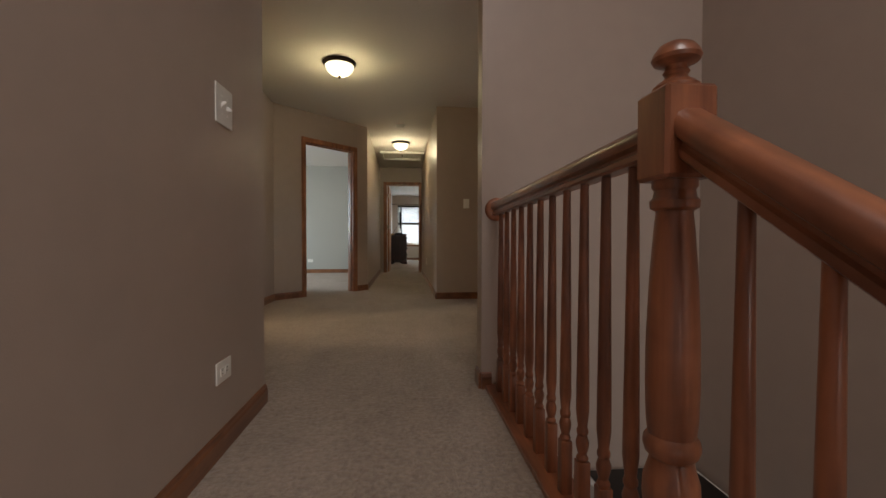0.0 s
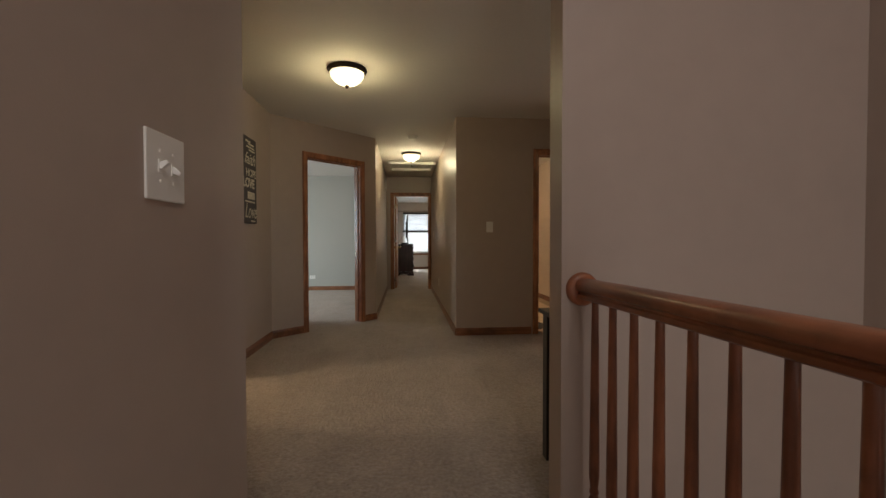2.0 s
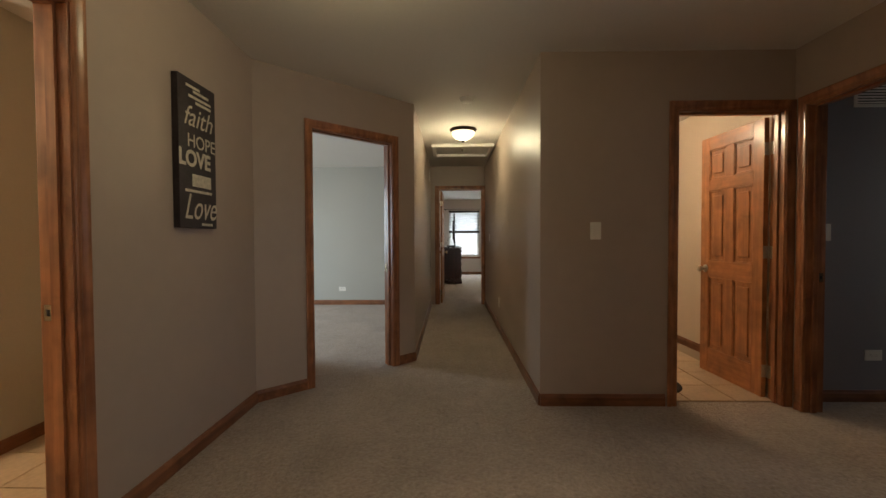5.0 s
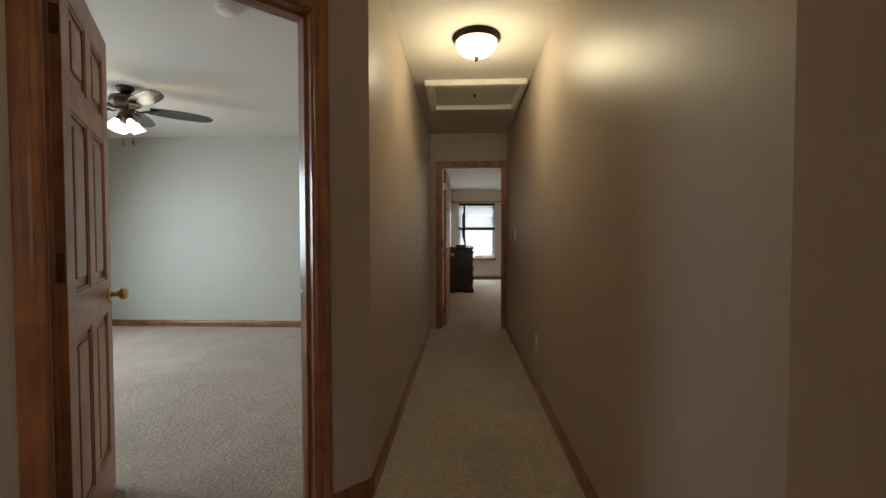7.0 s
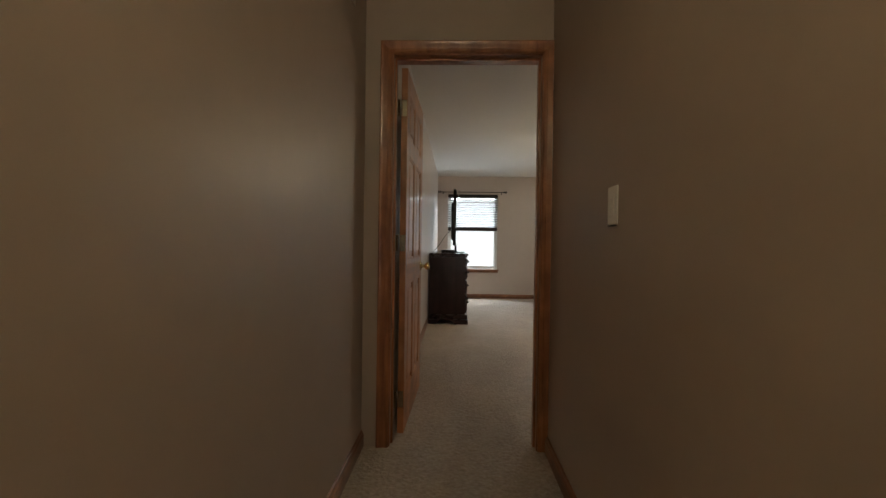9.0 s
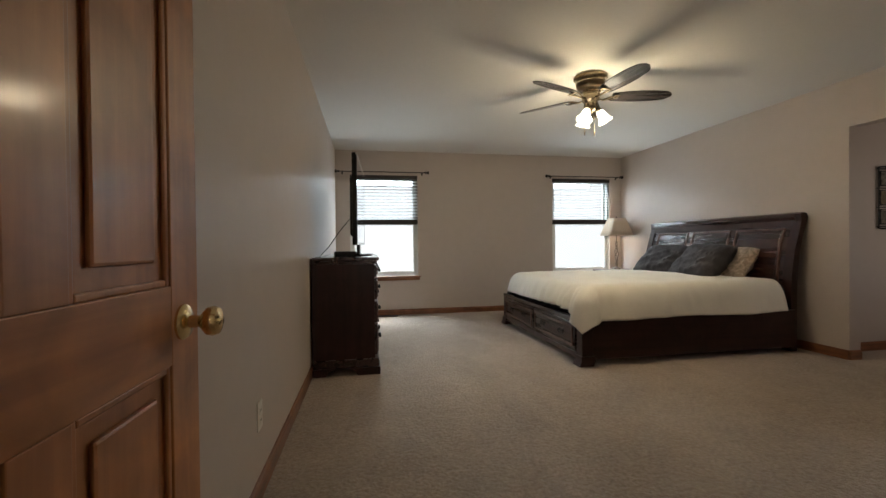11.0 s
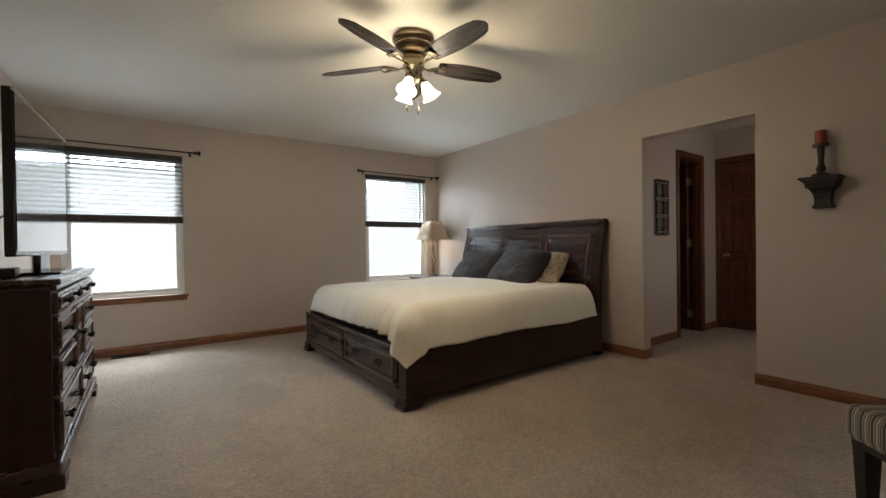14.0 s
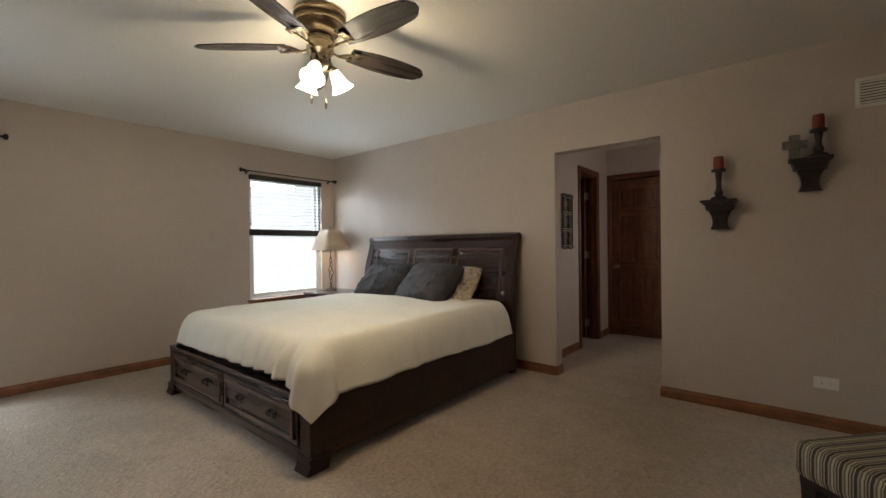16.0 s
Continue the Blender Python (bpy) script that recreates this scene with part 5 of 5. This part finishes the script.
BLADE = wood("walnut_blade", (0.035, 0.024, 0.02), (0.018, 0.012, 0.010), 0.25, 0, 12, 0.5)
ceiling_fan("ceiling_fan", pose(1.922, 13.10, 2.44), ANTIQUE, BLADE, "antique brass ceiling fan with dark blades and lit bell shades", 59, 3)
ceiling_fan("ceiling_fan.001", pose(-2.97, 8.10, 2.44), BRONZE, BLADE, "dark bronze ceiling fan with four lit bell shades", -32, 4, False)

CANDLE = mat("rust_red_wax", (0.20, 0.035, 0.018), 0.5, var=0.1, scale=20, bump=0.05)
SHELF = mat("distressed_black_paint", (0.026, 0.018, 0.021), 0.5, var=0.4, scale=18, fine=90, bump=0.15, bscale=80)


def sconce(y, z, s=1.0):
    """A small corbel shelf on the wall; z is its underside."""
    t = thing("wall_shelf", "small distressed black corbel shelf on the wall", "wall shelf", pose(4.18, y, z, 0, 0, -90), "corbel shelves")
    rows = [(0.056, 0.056, 0.0), (0.058, 0.058, 0.014), (0.048, 0.051, 0.022), (0.045, 0.050, 0.06), (0.053, 0.064, 0.10), (0.067, 0.088, 0.128), (0.072, 0.092, 0.135), (0.084, 0.105, 0.136), (0.086, 0.110, 0.158), (0.094, 0.118, 0.175)]
    bm = bmesh.new()
    rings = [[bm.verts.new((-w, -0.001, h)), bm.verts.new((-w * 0.9, -d, h)), bm.verts.new((w * 0.9, -d, h)), bm.verts.new((w, -0.001, h))] for w, d, h in rows]
    for a, b in zip(rings, rings[1:]):
        for k in range(4):
            bm.faces.new((a[k], a[(k + 1) % 4], b[(k + 1) % 4], b[k]))
    bm.faces.new(rings[0])
    bm.faces.new(rings[-1])
    part("corbel", bm, SHELF, t)
    part("shelf_top", box(boxed(-0.108, 0.108, -0.135, -0.001, 0.190, 0.205, bevel=0.004), -0.095, 0.095, -0.125, -0.001, 0.175, 0.190, bevel=0.004), SHELF, t)


def candlestick(y, z, h):
    t = thing("candlestick", "turned black wooden candlestick holding a rust-red candle", "candlestick", pose(4.11, y, z), "candlesticks on the shelves")
    part("stick", lathe(bmesh.new(), [(0.05, 0), (0.05, 0.012), (0.042, 0.020), (0.026, 0.026), (0.020, 0.034), (0.027, 0.046), (0.027, 0.058), (0.018, 0.072), (0.015, 0.10), (0.019, h - 0.05), (0.022, h - 0.03), (0.018, h - 0.022), (0.024, h - 0.018), (0.043, h - 0.016), (0.045, h - 0.008), (0.043, h)], 22), SHELF, t, smooth=True)
    part("candle", lathe(bmesh.new(), [(0.030, h), (0.031, h + 0.005), (0.030, h + 0.085), (0.026, h + 0.09), (0.01, h + 0.086)], 22), CANDLE, t, "rust-red pillar candle", True)
    part("wick", tube(bmesh.new(), [(0, 0, h + 0.084), (0, 0, h + 0.096)], 0.0015, 5), BLACK, t)


sconce(11.545, 1.285)
candlestick(11.545, 1.49, 0.215)
sconce(11.06, 1.51)
candlestick(11.02, 1.715, 0.175)


def cross():
    t = thing("decorative_cross", "small grey carved cross standing on the shelf", "cross", pose(4.10, 11.135, 1.715, 0, 0, -75))
    m = mat("pewter", (0.20, 0.19, 0.17), 0.5, 0.5, var=0.4, scale=40, fine=120, bump=0.3, bscale=90)
    bm = boxed(-0.026, 0.026, -0.016, 0.016, 0.0, 0.155, bevel=0.004)
    box(bm, -0.062, 0.062, -0.017, 0.014, 0.068, 0.118, bevel=0.004)
    box(bm, -0.028, 0.028, -0.021, 0.010, 0.065, 0.121, bevel=0.004)
    part("body", bm, m, t)


cross()


def bench():
    t = thing("bench", "upholstered bench in brown and cream stripes on dark legs", "bench", pose(2.647, 11.172, 0, 0, 0, -42))
    stripe = bpy.data.materials.new("striped_fabric")
    stripe.use_nodes = True
    nt = stripe.node_tree
    b = nt.nodes["Principled BSDF"]
    tc = nt.nodes.new("ShaderNodeTexCoord")
    sep = nt.nodes.new("ShaderNodeSeparateXYZ")
    nt.links.new(tc.outputs["Object"], sep.inputs[0])
    mod = nt.nodes.new("ShaderNodeMath")
    mod.operation = "FRACT"
    k = nt.nodes.new("ShaderNodeMath")
    k.operation = "MULTIPLY"
    k.inputs[1].default_value = 22.0
    nt.links.new(sep.outputs[1], k.inputs[0])
    nt.links.new(k.outputs[0], mod.inputs[0])
    r = nt.nodes.new("ShaderNodeValToRGB")
    r.color_ramp.interpolation = "CONSTANT"
    els = [(0.0, (0.03, 0.022, 0.018)), (0.22, (0.30, 0.25, 0.185)), (0.30, (0.05, 0.04, 0.035)), (0.42, (0.30, 0.22, 0.13)), (0.52, (0.035, 0.028, 0.022)), (0.60, (0.34, 0.295, 0.225)), (0.76, (0.10, 0.075, 0.05)), (0.88, (0.26, 0.21, 0.15))]
    r.color_ramp.elements[0].color = (*els[0][1], 1)
    r.color_ramp.elements[1].position = els[1][0]
    r.color_ramp.elements[1].color = (*els[1][1], 1)
    for p, c in els[2:]:
        e = r.color_ramp.elements.new(p)
        e.color = (*c, 1)
    nt.links.new(mod.outputs[0], r.inputs[0])
    nt.links.new(r.outputs[0], b.inputs["Base Color"])
    b.inputs["Roughness"].default_value = 0.85
    part("cushion", boxed(-0.0, 1.1, -0.45, 0.0, 0.31, 0.45, bevel=0.035), stripe, t, "brown and cream striped upholstery", True)
    part("apron", boxed(0.02, 1.08, -0.43, -0.02, 0.29, 0.32), BLACKWOOD, t)
    for x in (0.02, 1.02):
        for y in (-0.43, -0.08):
            bm = boxed(x, x + 0.06, y, y + 0.06, 0, 0.30, bevel=0.004)
            for v in bm.verts:
                if v.co.z < 0.1:
                    v.co.x = x + 0.03 + (v.co.x - x - 0.03) * 0.65
                    v.co.y = y + 0.03 + (v.co.y - y - 0.03) * 0.65
            part("leg", bm, BLACKWOOD, t)


bench()


# ---- pictures ----
def text_mesh(body, size, shear=0.0, bold=0.0):
    cu = bpy.data.curves.new("lettering", "FONT")
    cu.body, cu.size, cu.align_x, cu.align_y, cu.shear = body, size, "CENTER", "CENTER", shear
    cu.extrude, cu.offset = 0.0006, bold
    ob = bpy.data.objects.new("lettering", cu)
    scene.collection.objects.link(ob)
    bpy.context.view_layer.update()
    me = bpy.data.meshes.new_from_object(ob.evaluated_get(bpy.context.evaluated_depsgraph_get()))
    bpy.data.objects.remove(ob)
    bpy.data.curves.remove(cu)
    return me


def word_sign():
    t = thing("wall_sign", "black wooden word sign with cream lettering", "wall sign", pose(-1.55, 4.70, 1.62, 0, 0, 90))
    part("board", boxed(-0.165, 0.165, -0.035, -0.001, -0.39, 0.39, bevel=0.003), SHELF, t)
    cream = mat("cream_lettering", (0.62, 0.57, 0.46), 0.7, var=0.15, scale=30, bump=0)
    for body, size, z, x, sh in (("faith", 0.15, 0.19, 0.0, 0.35), ("HOPE", 0.10, 0.065, 0.03, 0), ("LOVE", 0.115, -0.03, -0.03, 0), ("Love", 0.19, -0.285, 0.01, 0.4)):
        me = text_mesh(body, size, sh, 0.004 if body == "LOVE" else 0.0)
        me.materials.append(cream)
        ob = new("lettering", me)
        ob.parent = t
        ob.matrix_basis = pose(x, -0.0362, z, 90, 0, 0)
        wid = max(v.co.x for v in me.vertices) - min(v.co.x for v in me.vertices)
        if wid > 0.29:
            ob.scale = (0.29 / wid, 1, 1)
    part("bar", boxed(-0.06, 0.11, -0.0375, -0.035, -0.17, -0.105), cream, t)
    for z, a, b in ((0.35, -0.10, 0.02), (0.33, -0.04, 0.10), (0.30, -0.08, 0.12), (0.275, -0.02, 0.12), (-0.195, -0.12, 0.12), (-0.37, 0.02, 0.12)):
        part("bar", boxed(a, b, -0.0365, -0.035, z - 0.007, z + 0.007), cream, t)


word_sign()


def collage_frame():
    t = thing("picture_frame", "black wrought-iron collage frame with small pictures", "picture frame", pose(4.93, 13.02, 1.44))
    for x in (-0.13, 0.13):
        part("bar", tube(bmesh.new(), [(x, -0.02, -0.27), (x, -0.02, 0.27)], 0.006, 6), BLACK, t)
    for z in (-0.27, -0.09, 0.09, 0.27):
        part("bar", tube(bmesh.new(), [(-0.15, -0.02, z), (0.15, -0.02, z)], 0.006, 6), BLACK, t)
    cols = [(0.20, 0.15, 0.10), (0.30, 0.27, 0.22), (0.12, 0.13, 0.13), (0.34, 0.27, 0.16), (0.16, 0.12, 0.09), (0.36, 0.33, 0.28)]
    for k in range(6):
        x = -0.065 if k % 2 else 0.065
        z = -0.18 + 0.18 * (k // 2)
        part("picture", boxed(x - 0.043, x + 0.043, -0.024, -0.012, z - 0.060, z + 0.060), mat("photo", tuple(q * 0.5 for q in cols[k]), 0.3, var=0.95, scale=34, fine=90), t, "small landscape photo print")
        rim = tube(bmesh.new(), [(x - 0.05, -0.022, z - 0.068), (x + 0.05, -0.022, z - 0.068), (x + 0.05, -0.022, z + 0.068), (x - 0.05, -0.022, z + 0.068), (x - 0.05, -0.022, z - 0.068)], 0.008, 6)
        part("picture_rim", rim, BLACK, t)
    for z, up in ((-0.27, -1), (0.27, 1)):
        for c in (-0.075, 0.075):
            arc = [(c + 0.07 * math.cos(a), -0.02, z + up * 0.022 * math.sin(a)) for a in [math.pi * q / 12 for q in range(13)]]
            part("scroll", tube(bmesh.new(), arc, 0.007, 6), BLACK, t)


collage_frame()


# ---- landing table ----
def console_table():
    t = thing("console_table", "dark brown-black wooden console table by the wall", "table", pose(0.557, 2.25, -0.012))
    part("tabletop", boxed(0.0, 1.15, 0.02, 0.495, 0.725, 0.747, bevel=0.004), BLACKWOOD, t)
    part("apron", boxed(0.05, 1.10, 0.445, 0.465, 0.635, 0.725), BLACKWOOD, t)
    part("apron", boxed(0.05, 1.10, 0.05, 0.07, 0.635, 0.725), BLACKWOOD, t)
    part("apron", boxed(0.035, 0.055, 0.07, 0.445, 0.635, 0.725), BLACKWOOD, t)
    part("apron", boxed(1.095, 1.115, 0.07, 0.445, 0.635, 0.725), BLACKWOOD, t)
    for x in (0.02, 1.07):
        for y in (0.04, 0.42):
            part("leg", boxed(x, x + 0.06, y, y + 0.06, 0.012, 0.725, bevel=0.003), BLACKWOOD, t)


console_table()


def loft_curtain():
    t = thing("curtain", "dark brown floor-length curtain under a dark valance", "curtain", pose(2.33, 4.30, 0))
    cloth = mat("dark_brown_drape", (0.035, 0.022, 0.017), 0.85, var=0.15, scale=6, bump=0.2, bscale=300)
    bm = bmesh.new()
    n = 60
    rows = []
    for z in (0.03, 0.8, 1.6, 2.2):
        rows.append([bm.verts.new((0.13 + 0.45 * k / n, -0.03 + 0.022 * math.sin(k / n * 42) * (1.1 - 0.2 * z), z)) for k in range(n + 1)])
    for a, b in zip(rows, rows[1:]):
        for k in range(n):
            bm.faces.new((a[k], a[k + 1], b[k + 1], b[k]))
    ob = part("drape", bm, cloth, t, "dark brown pleated drape", True)
    ob.modifiers.new("thick", "SOLIDIFY").thickness = 0.004
    part("valance", boxed(-0.11, 1.2, -0.09, 0.03, 2.10, 2.43, bevel=0.004), DARKWOOD_X, t, "dark wooden valance")


loft_curtain()


# ---- laundry and bathroom ----
def tiles(name, x0, x1, y0, y1, size, label):
    g = 0.004
    f = solid(name, boxed(x0, x1, y0, y1, 0.0005, 0.004), GROUT, label, "floor")
    me = mesh_of("tile", boxed(-size / 2 + g, size / 2 - g, -size / 2 + g, size / 2 - g, 0, 0.006), TILE)
    nx, ny = int((x1 - x0) / size), int((y1 - y0) / size)
    for i in range(nx):
        for j in range(ny):
            ob = new("tile", me)
            ob.parent = f
            ob.location = (x0 + (i + 0.5) * size, y0 + (j + 0.5) * size, 0.004)


tiles("floor_bathroom", -4.2, -1.61, 2.11, 5.36, 0.32, "tan ceramic tile floor of the bathroom")
tiles("floor_laundry", 0.585, 2.38, 5.42, 8.6, 0.32, "tan ceramic tile floor of the laundry room")


def toilet():
    t = thing("toilet", "white ceramic toilet with closed lid", "toilet", pose(-2.12, 4.98, 0))
    ceramic = mat("white_ceramic", (0.76, 0.73, 0.66), 0.12, var=0.01, bump=0)
    bm = bmesh.new()
    prof = [(0.11, 0.17, 0.0), (0.105, 0.16, 0.05), (0.10, 0.15, 0.16), (0.13, 0.19, 0.26), (0.18, 0.25, 0.35), (0.19, 0.26, 0.385)]
    rings = [[bm.verts.new((a * math.cos(2 * math.pi * k / 28), -0.12 * (h / 0.4) + b * math.sin(2 * math.pi * k / 28), h)) for k in range(28)] for a, b, h in prof]
    for a, b in zip(rings, rings[1:]):
        for k in range(28):
            bm.faces.new((a[k], a[(k + 1) % 28], b[(k + 1) % 28], b[k]))
    bm.faces.new(rings[0])
    bm.faces.new(rings[-1])
    part("bowl", bm, ceramic, t, "", True)
    for nm, z0, z1 in (("seat", 0.386, 0.405), ("lid", 0.406, 0.428)):
        bm = bmesh.new()
        lathe(bm, [(0.19, z0), (0.195, z0 + 0.006), (0.195, z1 - 0.006), (0.185, z1)], 32)
        for v in bm.verts:
            v.co.y = v.co.y * 1.33 - 0.12
        part(nm, bm, ceramic, t, "", True)
    part("tank", boxed(-0.22, 0.22, 0.16, 0.36, 0.38, 0.74, bevel=0.025), ceramic, t, "", True)
    part("tank_lid", boxed(-0.235, 0.235, 0.145, 0.375, 0.74, 0.775, bevel=0.012), ceramic, t, "", True)


toilet()


def bathtub():
    t = thing("bathtub", "white bathtub with a white surround and a shower rod", "bathtub", pose(-3.48, 4.96, 0.004))
    gloss = mat("white_acrylic", (0.74, 0.72, 0.66), 0.2, var=0.01, bump=0)
    bm = boxed(-0.70, 0.74, -0.38, 0.38, 0, 0.50, bevel=0.03)
    part("tub", bm, gloss, t, "", True)
    # flat sheet on the solid tub, the hollow's shade put into its colour
    part("basin_shade", boxed(-0.60, 0.62, -0.28, 0.28, 0.501, 0.503), mat("tub_shadow", (0.5, 0.48, 0.44), 0.3), t)
    part("surround", boxed(-0.70, 0.74, 0.385, 0.398, 0.50, 1.85), gloss, t)
    part("surround", boxed(0.728, 0.74, -0.38, 0.38, 0.50, 1.85), gloss, t)
    part("shower_rod", tube(bmesh.new(), [(-0.72, -0.36, 1.95), (0.745, -0.36, 1.95)], 0.012, 10), BRONZE, t, "dark shower rod", True)


bathtub()


def rug():
    t = thing("door_mat", "small round dark brown mat on the tile floor", "mat", pose(1.40, 5.78, 0.010))
    part("mat", lathe(bmesh.new(), [(0.25, 0), (0.25, 0.006), (0.24, 0.009)], 36), mat("dark_mat", (0.03, 0.02, 0.016), 0.95, var=0.3, scale=30, bump=0.4, bscale=200), t)
    part("ring", lathe(bmesh.new(), [(0.15, 0.009), (0.15, 0.0105), (0.14, 0.011)], 30), mat("tan_mat", (0.25, 0.19, 0.12), 0.95), t)


rug()
